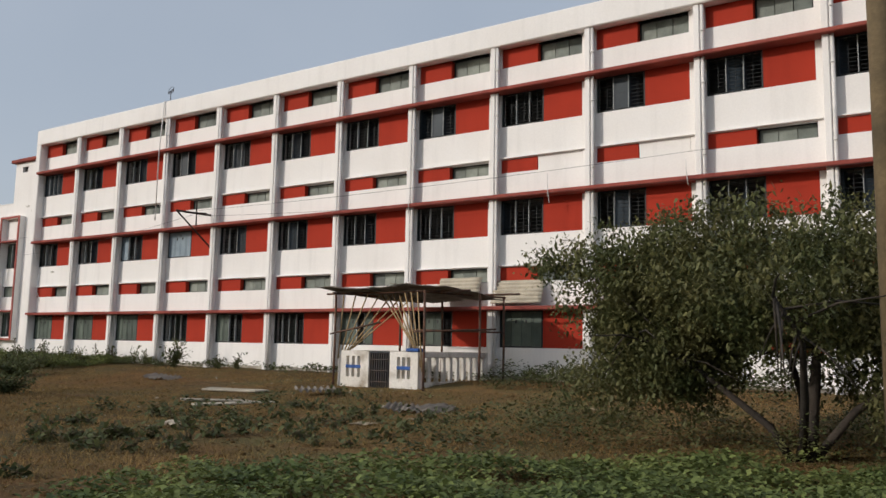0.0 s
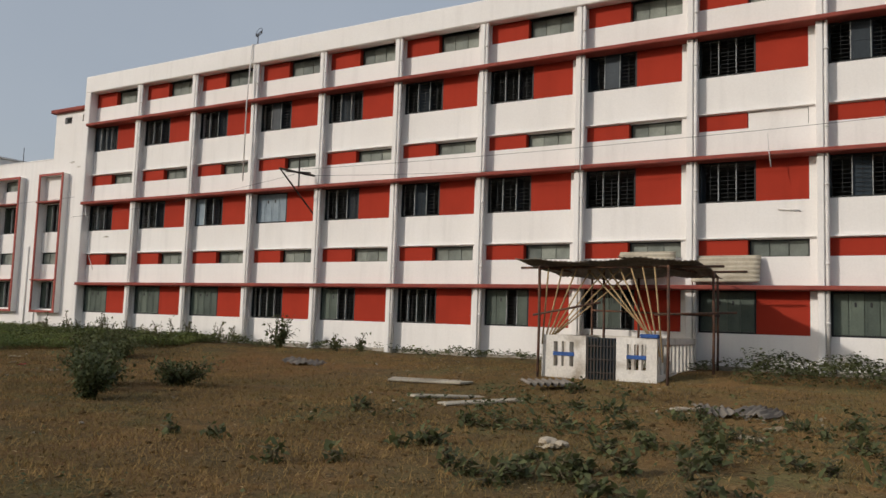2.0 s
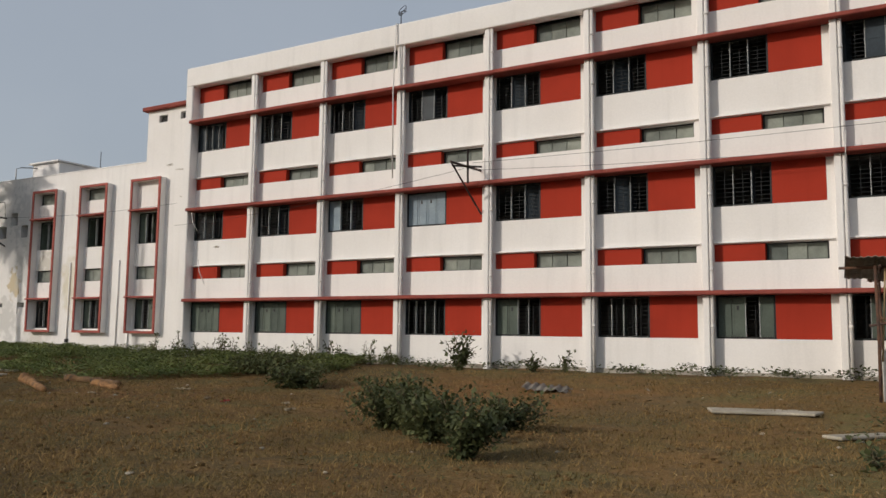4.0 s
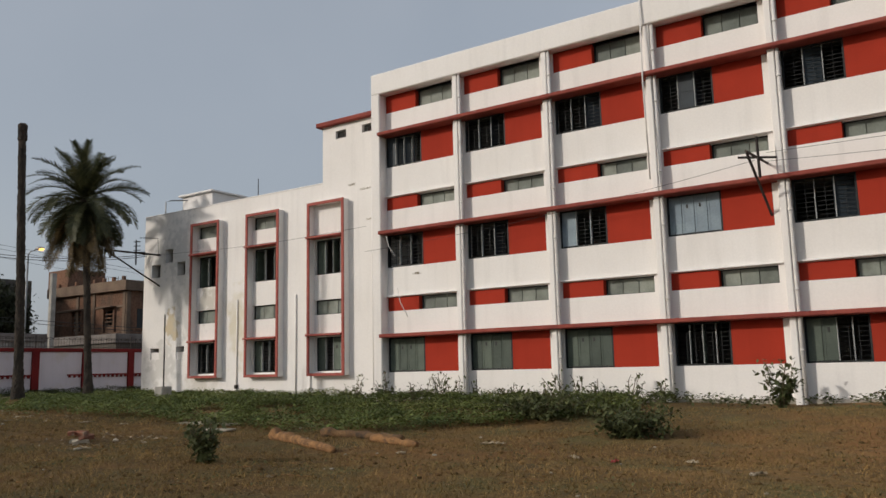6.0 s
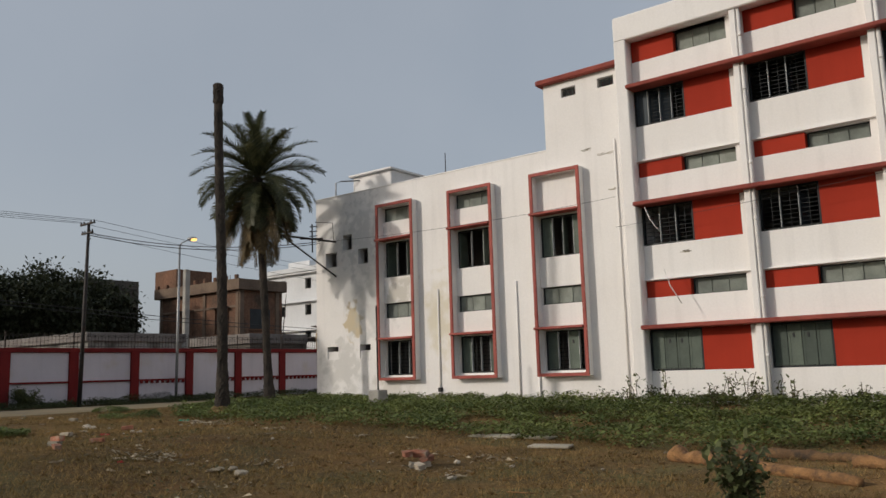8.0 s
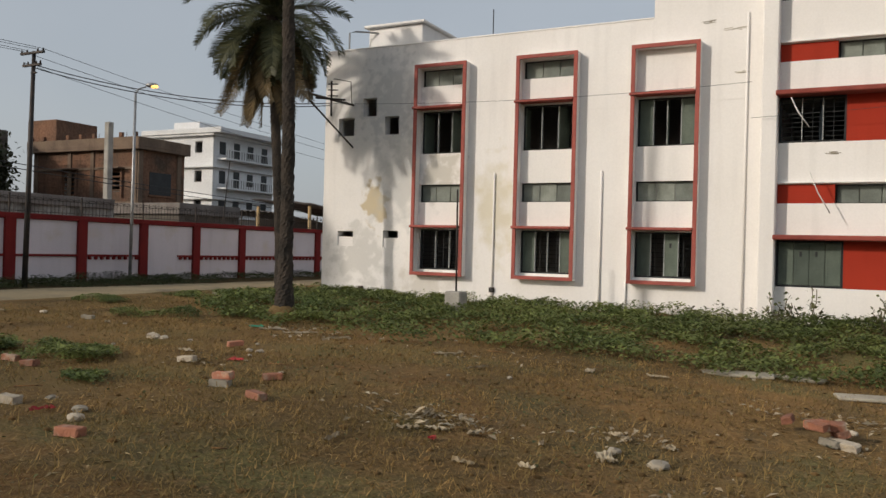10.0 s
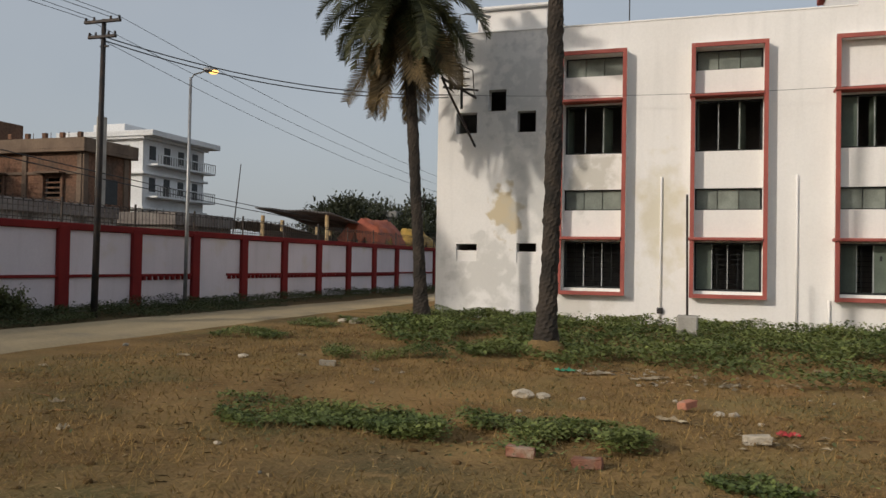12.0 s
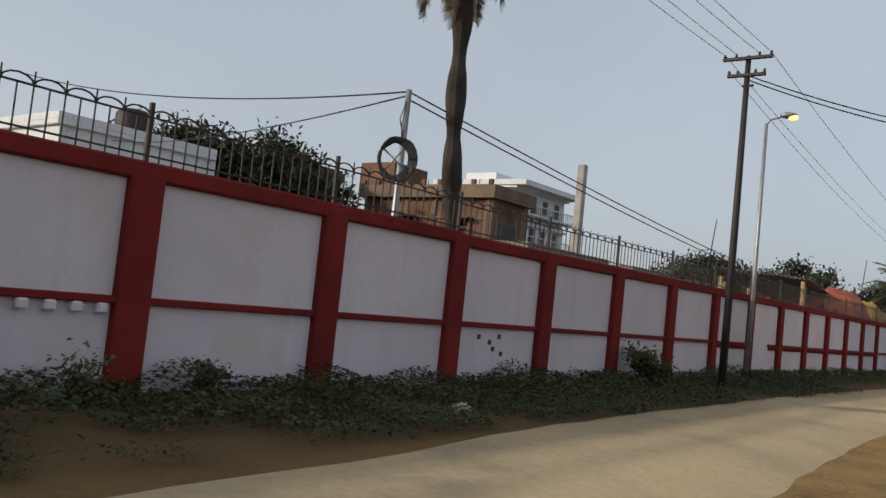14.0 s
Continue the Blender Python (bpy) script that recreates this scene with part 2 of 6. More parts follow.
def ground_material():
    m = material("bare_soil", (0.195, 0.113, 0.047), (0.11, 0.072, 0.031), 0.95, 0.45, 28, 1.0, contrast=2.6, gloss=0.05, matt=1.0, spots=((0.12, 0.105, 0.045), 1.1, 0.48, 0.64))
    n, l = m.node_tree.nodes, m.node_tree.links
    bsdf = n["Principled BSDF"]
    col = bsdf.inputs["Base Color"].links[0].from_socket
    geo = n.new("ShaderNodeNewGeometry")
    for scale, lo, hi, tone, top in ((0.16, 0.53, 0.68, (0.23, 0.105, 0.045), 0.6), (7.0, 0.58, 0.72, (0.09, 0.065, 0.04), 0.7), (22.0, 0.58, 0.68, (0.27, 0.18, 0.09), 0.5), (45.0, 0.55, 0.66, (0.06, 0.045, 0.025), 0.7), (0.33, 0.54, 0.68, (0.085, 0.075, 0.04), 0.7), (3.2, 0.5, 0.64, (0.085, 0.065, 0.036), 0.6), (12.0, 0.58, 0.68, (0.26, 0.165, 0.08), 0.5), (90.0, 0.59, 0.65, (0.34, 0.24, 0.13), 0.5)):
        t = n.new("ShaderNodeTexNoise")
        t.inputs["Scale"].default_value, t.inputs["Detail"].default_value = scale, 6.0
        l.new(geo.outputs["Position"], t.inputs["Vector"])
        r = n.new("ShaderNodeMapRange")
        r.inputs["From Min"].default_value, r.inputs["From Max"].default_value, r.inputs["To Max"].default_value = lo, hi, top
        l.new(t.outputs["Fac"], r.inputs["Value"])
        k = n.new("ShaderNodeMix")
        k.data_type = "RGBA"
        l.new(r.outputs[0], k.inputs[0])
        l.new(col, k.inputs[6])
        k.inputs[7].default_value = (*tone, 1)
        col = k.outputs[2]
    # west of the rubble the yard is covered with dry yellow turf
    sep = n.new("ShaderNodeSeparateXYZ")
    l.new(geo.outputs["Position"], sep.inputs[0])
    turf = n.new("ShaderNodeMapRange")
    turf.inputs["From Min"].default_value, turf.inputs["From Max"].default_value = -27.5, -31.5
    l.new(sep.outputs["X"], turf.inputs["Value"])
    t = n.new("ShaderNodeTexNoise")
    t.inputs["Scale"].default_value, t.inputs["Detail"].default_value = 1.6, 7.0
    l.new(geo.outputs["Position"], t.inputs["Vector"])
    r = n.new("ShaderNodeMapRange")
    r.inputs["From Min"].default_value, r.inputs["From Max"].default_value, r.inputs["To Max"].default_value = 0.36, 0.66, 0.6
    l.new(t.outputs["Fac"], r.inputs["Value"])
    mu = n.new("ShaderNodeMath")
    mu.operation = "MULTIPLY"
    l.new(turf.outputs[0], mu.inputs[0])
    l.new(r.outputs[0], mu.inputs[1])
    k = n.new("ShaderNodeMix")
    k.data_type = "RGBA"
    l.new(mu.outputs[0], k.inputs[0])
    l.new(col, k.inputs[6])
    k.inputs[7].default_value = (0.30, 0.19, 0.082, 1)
    # darker soil colour on the verge between the road and the boundary wall
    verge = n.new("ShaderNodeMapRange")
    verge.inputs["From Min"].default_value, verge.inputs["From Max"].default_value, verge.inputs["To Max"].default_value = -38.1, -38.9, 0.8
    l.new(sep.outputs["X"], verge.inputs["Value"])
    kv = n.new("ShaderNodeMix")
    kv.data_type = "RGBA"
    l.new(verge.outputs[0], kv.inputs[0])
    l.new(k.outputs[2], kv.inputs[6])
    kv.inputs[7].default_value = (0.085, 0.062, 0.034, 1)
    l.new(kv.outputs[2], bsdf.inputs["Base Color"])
    return m


SOIL = ground_material()

# ---- building helpers ----
rng = np.random.default_rng(7)
WORLD = {}


def place(ob, m, parent=None):
    if parent is not None:
        ob.parent = parent
        ob.matrix_parent_inverse = WORLD[parent.name].inverted()
    ob.matrix_basis = m
    WORLD[ob.name] = m
    return ob


def thing(name, x, y, z, label, category, group="", kind=""):
    return tagged(place(new(name), pose(x, y, z)), label, category, group, kind)


def link_mesh(name, verts, faces, mat, smooth=False):
    me = bpy.data.meshes.new(name)
    me.from_pydata([tuple(map(float, v)) for v in verts], [], faces)
    me.materials.append(mat)
    if smooth:
        me.polygons.foreach_set("use_smooth", [True] * len(me.polygons))
    me.update()
    return me


def part(name, bm, mat, parent=None, label="", m=None, smooth=False):
    me = bpy.data.meshes.new(name)
    bmesh.ops.recalc_face_normals(bm, faces=bm.faces)
    bm.to_mesh(me)
    bm.free()
    me.materials.append(mat)
    if smooth:
        me.polygons.foreach_set("use_smooth", [True] * len(me.polygons))
    ob = place(new(name, me), m or Matrix(), parent)
    return tagged(ob, label)


BOXES = {}


def box_mesh(sx, sy, sz, mat, bevel=0.008):
    key = (round(sx, 3), round(sy, 3), round(sz, 3), mat.name, bevel)
    if key not in BOXES:
        bm = bmesh.new()
        bmesh.ops.create_cube(bm, size=1.0, matrix=Matrix.Diagonal((sx, sy, sz, 1)))
        if bevel:
            bmesh.ops.bevel(bm, geom=bm.edges[:], offset=min(bevel, 0.3 * min(sx, sy, sz)), segments=1, affect="EDGES")
        me = bpy.data.meshes.new("block")
        bm.to_mesh(me)
        bm.free()
        me.materials.append(mat)
        BOXES[key] = me
    return BOXES[key]


def block(name, x0, x1, y0, y1, z0, z1, mat, parent=None, bevel=0.008, label="", turn=None):
    me = box_mesh(x1 - x0, y1 - y0, z1 - z0, mat, bevel)
    m = Matrix.Translation(((x0 + x1) / 2, (y0 + y1) / 2, (z0 + z1) / 2))
    if turn is not None:
        m = m @ turn
    return tagged(place(new(name, me), m, parent), label)


def add_box(bm, x0, x1, y0, y1, z0, z1, m=None):
    t = Matrix.Translation(((x0 + x1) / 2, (y0 + y1) / 2, (z0 + z1) / 2)) @ Matrix.Diagonal((x1 - x0, y1 - y0, z1 - z0, 1))
    bmesh.ops.create_cube(bm, size=1.0, matrix=(m or Matrix()) @ t)


def tube_data(points, radii, sides=8, cap=True):
    """Rings round a line of points: vertices and faces."""
    pts = [Vector(p) for p in points]
    radii = [float(r) for r in radii] if hasattr(radii, "__len__") else [float(radii)] * len(pts)
    verts, faces = [], []
    for i, p in enumerate(pts):
        d = (pts[min(i + 1, len(pts) - 1)] - pts[max(i - 1, 0)]).normalized()
        u = d.cross(Vector((0, 0, 1)) if abs(d.z) < 0.9 else Vector((1, 0, 0))).normalized()
        w = d.cross(u)
        for k in range(sides):
            a = 2 * math.pi * k / sides
            verts.append(p + radii[i] * (math.cos(a) * u + math.sin(a) * w))
    for i in range(len(pts) - 1):
        for k in range(sides):
            k2 = (k + 1) % sides
            faces.append((i * sides + k, i * sides + k2, (i + 1) * sides + k2, (i + 1) * sides + k))
    if cap:
        faces.append(tuple(range(sides))[::-1])
        faces.append(tuple(range((len(pts) - 1) * sides, len(pts) * sides)))
    return verts, faces


def tube(name, points, radii, mat, parent=None, sides=8, label="", smooth=True):
    me = link_mesh(name, *tube_data(points, radii, sides), mat, smooth)
    return tagged(place(new(name, me), Matrix(), parent), label)


def tubes(name, lines, r, mat, parent=None, sides=5, label=""):
    verts, faces = [], []
    for line in lines:
        v, f = tube_data(line, r, sides)
        faces += [tuple(i + len(verts) for i in q) for q in f]
        verts += v
    return tagged(place(new(name, link_mesh(name, verts, faces, mat)), Matrix(), parent), label)


def sag(a, b, drop, n=14):
    a, b = Vector(a), Vector(b)
    return [a.lerp(b, i / n) - Vector((0, 0, drop * 4 * (i / n) * (1 - i / n))) for i in range(n + 1)]


def pierced(name, xs, zs, holes, y0, y1, mat, parent, label=""):
    """A wall from xs[0] to xs[1] and zs[0] to zs[1], y0 in front and y1 behind, with rectangular holes right through it."""
    gx = sorted({*xs, *(v for h in holes for v in h[:2])})
    gz_ = sorted({*zs, *(v for h in holes for v in h[2:])})
    full = [[not any(h[0] - 1e-6 <= (gx[i] + gx[i + 1]) / 2 <= h[1] and h[2] <= (gz_[j] + gz_[j + 1]) / 2 <= h[3] for h in holes) for j in range(len(gz_) - 1)] for i in range(len(gx) - 1)]
    bm, vs = bmesh.new(), {}

    def v(x, y, z):
        key = (round(x, 4), y, round(z, 4))
        if key not in vs:
            vs[key] = bm.verts.new((x, y, z))
        return vs[key]

    ni, nj = len(full), len(full[0])
    for i in range(ni):
        for j in range(nj):
            if not full[i][j]:
                continue
            a, b, c, d = gx[i], gx[i + 1], gz_[j], gz_[j + 1]
            bm.faces.new((v(a, y0, c), v(b, y0, c), v(b, y0, d), v(a, y0, d)))
            bm.faces.new((v(a, y1, d), v(b, y1, d), v(b, y1, c), v(a, y1, c)))
            if i == 0 or not full[i - 1][j]:
                bm.faces.new((v(a, y1, c), v(a, y0, c), v(a, y0, d), v(a, y1, d)))
            if i == ni - 1 or not full[i + 1][j]:
                bm.faces.new((v(b, y0, c), v(b, y1, c), v(b, y1, d), v(b, y0, d)))
            if j == 0 or not full[i][j - 1]:
                bm.faces.new((v(a, y1, c), v(b, y1, c), v(b, y0, c), v(a, y0, c)))
            if j == nj - 1 or not full[i][j + 1]:
                bm.faces.new((v(a, y0, d), v(b, y0, d), v(b, y1, d), v(a, y1, d)))
    return part(name, bm, mat, parent, label)


def smooth01(t):
    t = np.clip(t, 0, 1)
    return t * t * (3 - 2 * t)


def gz(x, y):
    """Height of the ground."""
    mid = np.interp(x, [-60, -41, -37, -32, -28.5, -25, -20, -10, 10], [0.60, 0.58, 0.47, 0.42, 0.39, 0.17, 0.11, 0.06, 0.05])
    fac = np.interp(x, [-36, -30, -26, -20, 0], [0.50, 0.46, 0.40, 0.36, 0.36])
    w = smooth01((np.asarray(y, float) - 9.5) / 5.0)
    return mid * (1 - w) + np.maximum(mid, fac) * w


def ground_at(x, y):
    x, y = float(x), float(y)
    calm = 1.0 if -39.3 > x or x > -36.3 else 0.25
    return float(gz(x, y)) + calm * (0.035 * noise.noise((x * 0.7, y * 0.7, 0)) + 0.014 * noise.noise((x * 2.9, y * 2.9, 5)))


# ---- ground and road ----
def spread(lo, hi, step, far):
    inner = list(np.arange(lo, hi + 1e-6, step))
    out, d = [], step
    while not out or out[-1] < far:
        d *= 1.45
        out.append((out[-1] if out else 0) + d)
    return [lo - o for o in reversed(out)] + inner + [hi + o for o in out]


gxs, gys = spread(-44, 6, 0.22, 900), spread(-4, 19, 0.22, 900)
verts = [(x, y, ground_at(x, y)) for y in gys for x in gxs]
nx = len(gxs)
faces = [(j * nx + i, j * nx + i + 1, (j + 1) * nx + i + 1, (j + 1) * nx + i) for j in range(len(gys) - 1) for i in range(nx - 1)]
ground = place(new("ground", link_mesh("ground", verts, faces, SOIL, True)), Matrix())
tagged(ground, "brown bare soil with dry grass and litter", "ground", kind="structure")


def wall_x(y):
    return -40.42 + 0.029 * max(0.0, y - 8.0)


def road_edges(y):
    left = np.interp(y, [-40, 2, 7, 12, 32, 90], [-38.3, -38.5, -38.85, -38.9, -38.35, -36.6])
    right = np.interp(y, [-40, 0, 4, 9, 15, 25, 32, 90], [-36.1, -36.65, -36.80, -36.97, -37.02, -36.95, -36.7, -34.9])
    return left, right


verts, faces = [], []
ys = list(np.arange(-40, 90.1, 0.5))
for k, y in enumerate(ys):
    le, ri = road_edges(y)
    le += 0.06 * noise.noise((y * 0.9, 1.5, 0)) + 0.05 * noise.noise((y * 3.1, 2.5, 0))
    ri += 0.05 * noise.noise((y * 0.8, 7.5, 0)) + 0.05 * noise.noise((y * 3.3, 4.5, 0))
    for q in range(9):
        x = le + (ri - le) * q / 8
        edge = q in (0, 8)
        verts.append((x, y, ground_at(x, y) + (-0.03 if edge else 0.028)))
    if k:
        faces += [((k - 1) * 9 + q, (k - 1) * 9 + q + 1, k * 9 + q + 1, k * 9 + q) for q in range(8)]
road = place(new("road", link_mesh("road", verts, faces, ROAD, True)), Matrix())
tagged(road, "dusty pale concrete road with ragged edges", "road", kind="structure")

# ---- main building ----
PITCH, BAYS, L0 = 2.182, 13, -26.10
FRONT, SKIN, BACK = 15.31, 15.56, 15.74
X0, X1 = -26.35, L0 + PITCH * BAYS + 0.25
# sill, head of the windows; foot, head of the vents; slab
FLOORS = [(1.01, 1.77, 2.37, 2.68, 1.77, 1.85), (3.36, 4.11, 4.69, 4.98, 4.10, 4.18), (5.70, 6.42, 7.01, 7.43, 6.41, 6.49)]
building = thing("school_building", -12, 15.6, 0.3, "long three-storey white building with red panels and bands", "building")


def leaf_mesh(w, h, mat):
    key = ("leaf", round(w, 3), round(h, 3), mat.name)
    if key not in BOXES:
        bm = bmesh.new()
        add_box(bm, 0, w, -0.008, 0.008, 0, h)
        t = min(0.04, w * 0.2)
        for z0, z1 in ((0, t), (h * 0.48, h * 0.48 + t), (h - t, h)):
            add_box(bm, 0.003, w - 0.003, -0.014, 0.014, z0 + 0.003, z1 - 0.003)
        for x0, x1 in ((0, t), (w - t, w)):
            add_box(bm, x0 + 0.002, x1 - 0.002, -0.0155, 0.0155, 0.002, h - 0.002)
        me = bpy.data.meshes.new("shutter")
        bm.to_mesh(me)
        bm.free()
        me.materials.append(mat)
        BOXES[key] = me
    return BOXES[key]


def grille_mesh(w, h):
    key = ("grille", round(w, 3), round(h, 3))
    if key not in BOXES:
        bm = bmesh.new()
        for i in range(1, 9):
            add_box(bm, 0, w, -0.006, 0.006, h * i / 9 - 0.0035, h * i / 9 + 0.0035)
        for i in range(1, 6):
            add_box(bm, w * i / 6 - 0.004, w * i / 6 + 0.004, -0.004, 0.004, 0, h)
        me = bpy.data.meshes.new("grille")
        bm.to_mesh(me)
        bm.free()
        me.materials.append(WFRAME)
        BOXES[key] = me
    return BOXES[key]


def frame_mesh(w, h, t, d, mat):
    key = ("frame", round(w, 3), round(h, 3), t, d, mat.name)
    if key not in BOXES:
        bm = bmesh.new()
        add_box(bm, 0, t, -d / 2, d / 2, 0, h)
        add_box(bm, w - t, w, -d / 2, d / 2, 0, h)
        add_box(bm, t, w - t, -d / 2, d / 2, 0, t)
        add_box(bm, t, w - t, -d / 2, d / 2, h - t, h)
        me = bpy.data.meshes.new("window")
        bm.to_mesh(me)
        bm.free()
        me.materials.append(mat)
        BOXES[key] = me
    return BOXES[key]


def window(parent, x0, x1, z0, z1, y, state, mat, barred=True):
    """A shuttered, barred window. state: one letter a leaf: c closed, i ajar, o opened, n none."""
    w, h = x1 - x0, z1 - z0
    win = place(new("window", frame_mesh(w, h, 0.03, 0.06, WFRAME)), pose(x0, y, z0), parent)
    tagged(win, "closed grey wooden shutters" if set(state) == {"c"} else "barred window with half-opened shutters" if "c" in state else "dark barred window with its shutters open")
    if barred:
        place(new("grille", grille_mesh(w - 0.06, h - 0.06)), pose(x0 + 0.03, y + 0.035, z0 + 0.03), win)
    n = len(state)
    lw = (w - 0.06) / n
    for i in range(1, n):
        xm = x0 + 0.03 + lw * i
        if state[i - 1] == "c" and state[i] == "c":
            continue
        block("mullion", xm - 0.007, xm + 0.007, y - 0.03, y + 0.03, z0 + 0.03, z1 - 0.03, MULL, win, 0.002)
    for i, s in enumerate(state):
        if s == "n":
            continue
        me = leaf_mesh(lw - 0.008, h - 0.07, mat)
        a = x0 + 0.034 + lw * i
        if s == "c":
            m = pose(a, y - 0.005, z0 + 0.035)
        elif s == "i":
            m = pose(a, y + 0.03, z0 + 0.035, 0, 0, rng.uniform(12, 38))
        elif i % 2 == 0:
            m = pose(a, y - 0.02, z0 + 0.035, 0, 0, 90 + rng.uniform(-22, 12))
        else:
            m = pose(a + lw - 0.008, y - 0.02, z0 + 0.035, 0, 0, 90 + rng.uniform(-12, 22))
        leaf = place(new("shutter", me), m, win)
        if s == "c" and n == 4 and i in (1, 2):
            # uncut leaf: a tiny dark block paints the shade of a hole
            block("peep_hole", a + lw * 0.35, a + lw * 0.5, y - 0.024, y - 0.010, z0 + h * 0.66, z0 + h * 0.76, OPENINGDARK, win, 0.002)
    return win


def vent(parent, x0, x1, z0, z1, y, mat=VENT):
    v = place(new("vent_window", frame_mesh(x1 - x0, z1 - z0, 0.02, 0.05, WFRAME)), pose(x0, y, z0), parent)
    if mat is WHITE:
        block("panel", x0 + 0.001, x1 - 0.001, y - 0.032, y + 0.006, z0 + 0.001, z1 - 0.001, mat, v, 0.004, "plain white board")
        return v
    w = (x1 - x0 - 0.04) / 3
    for i in range(3):
        a = x0 + 0.02 + w * i
        block("pane", a + 0.006, a + w - 0.006, y - 0.006 - 0.004 * (i % 2), y + 0.006, z0 + 0.02, z1 - 0.02, mat, v, 0.003)
    return v


holes = []
for b in range(BAYS):
    a = L0 + PITCH * b
    for s0, s1, v0, v1, c0, c1 in FLOORS:
        holes += [(a, a + 1.87, s0, s1), (a, a + 1.87, v0, v1)]
pierced("front_wall", (X0, X1), (-0.2, 7.50), holes, SKIN, BACK, WHITE, building)
# parapet, end frames
block("parapet", X0, X1, FRONT, BACK + 0.01, 7.43, 7.93, WHITE, building, 0.02)
block("end_pillar", X0 - 0.003, L0, FRONT + 0.003, BACK + 0.02, -0.2, 7.44, WHITE, building, 0.02)
block("end_pillar", L0 + PITCH * BAYS, X1 + 0.003, FRONT + 0.003, BACK + 0.02, -0.2, 7.44, WHITE, building, 0.02)
for s0, s1, v0, v1, c0, c1 in FLOORS:
    block("red_band", X0 + 0.22, X1 - 0.1, FRONT - 0.075, SKIN + 0.02, c0, c1, BAND, building, 0.015, "faded red concrete ledge")
block("plinth", L0 + 0.002, X1, SKIN - 0.03, BACK, -0.3, 0.43, PLINTH, building, 0.01, "weathered concrete foot of the wall")
STATES = {
    0: ["cccc", "cccc", "cccc", "nnon", "ccnn", "nonn", "ccnc", "nccn", "cccc", "cccc", "nono", "cccc", "nonn"],
    1: ["non", "nno", "con", "cccc", "noi", "nio", "nno", "nnn", "onn", "nin", "non", "oin", "nno"],
    2: ["ciin", "non", "noi", "nco", "nin", "nio", "nno", "oco", "nnn", "nco", "nio", "ono", "nnn"],
}
for b in range(BAYS):
    a = L0 + PITCH * b
    for f, (s0, s1, v0, v1, c0, c1) in enumerate(FLOORS):
        mat = SHUT_G if f == 0 else SHUT_L if (f == 1 and b in (2, 3)) else SHUT_B
        window(building, a + 0.01, a + 1.0, s0, s1, SKIN + 0.04, STATES[f][b], mat)
        block("red_panel", a + 1.0, a + 1.868, SKIN + 0.012, BACK + 0.02, s0 + 0.001, s1 - 0.001, RED, building, 0.004, "brick-red painted panel")
        block("red_panel", a + 0.002, a + 0.86, SKIN + 0.012, BACK + 0.02, v0 + 0.001, v1 - 0.001, RED, building, 0.004, "brick-red painted panel")
        pale = f == 1 and b in (8, 9)
        vent(building, a + 0.87, a + 1.86, v0, v1, SKIN + (0.05 if pale else 0.145), WHITE if pale else VENT)
        if f < 2:
            block("white_ledge", a - 0.005, a + 1.96, SKIN - 0.065, SKIN + 0.01, v1 + 0.012, v1 + 0.042, WHITE, building, 0.006)
    if b:
        block("pillar", a - 0.175, a - 0.06, FRONT + 0.045, SKIN + 0.03, -0.2, 7.45, WHITE, building, 0.012)
        px = a - 0.018
        pipe = tube("drain_pipe", [(px, FRONT + 0.085, z) for z in (0.25, 2.0, 4.0, 7.44)], 0.035, PIPE, building, 8)
        for z in (1.2, 2.2, 3.55, 4.55, 5.9, 6.9):
            tube("pipe_joint", [(px, FRONT + 0.085, z), (px, FRONT + 0.085, z + 0.05)], 0.043, PIPE, pipe, 8)
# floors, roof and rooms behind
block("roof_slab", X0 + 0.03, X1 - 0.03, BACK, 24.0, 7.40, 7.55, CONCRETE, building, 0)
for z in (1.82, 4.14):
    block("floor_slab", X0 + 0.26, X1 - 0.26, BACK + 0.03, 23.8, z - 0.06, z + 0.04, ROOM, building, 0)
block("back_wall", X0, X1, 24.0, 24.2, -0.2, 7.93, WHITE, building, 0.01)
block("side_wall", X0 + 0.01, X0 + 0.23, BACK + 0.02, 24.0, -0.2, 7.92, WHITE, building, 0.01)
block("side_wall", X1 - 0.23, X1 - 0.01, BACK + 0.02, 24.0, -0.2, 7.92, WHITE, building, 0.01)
# unseen wall added across the rooms to keep the windows dark
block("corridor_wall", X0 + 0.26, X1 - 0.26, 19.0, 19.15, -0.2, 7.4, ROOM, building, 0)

# ---- wing ----
WY, WB, WX0 = 15.68, 15.90, -35.22
wing = thing("wing_building", -31, 15.7, 0.3, "two-storey white wing with red framed windows and stained plaster", "building")
WFRAMES = [(-32.93, -31.78), (-30.73, -29.53), (-28.54, -27.36)]
HOLES = [(-34.26, -33.93, 4.23, 4.62), (-33.72, -33.38, 3.83, 4.21), (-34.87, -34.47, 3.84, 4.22), (-33.70, -33.34, 1.49, 1.84), (-34.83, -34.44, 1.50, 1.82)]
wholes = list(HOLES)
WLEV = [(1.07, 1.88, 1), (2.42, 2.78, 0), (3.40, 4.26, 1), (4.76, 5.10, 0)]
for i, (a, b) in enumerate(WFRAMES):
    for z0, z1, big in WLEV:
        if i == 2 and z0 > 4.5:
            continue
        wholes.append((a + 0.07, b - 0.07, z0, z1))
pierced("front_wall", (WX0, X0 + 0.05), (-0.2, 5.66), wholes, WY, WB, WINGWALL, wing)
stair = [(-27.77, -27.43, 6.73, 6.93), (-26.93, -26.57, 6.74, 6.94)]
pierced("stair_tower_wall", (-28.2, X0 + 0.04), (5.661, 7.08), stair, WY + 0.002, WB, WHITE, wing)
for a, b, c, d in stair:
    place(new("louvre", grille_mesh(b - a, d - c)), pose(a, WY + 0.09, c), wing)
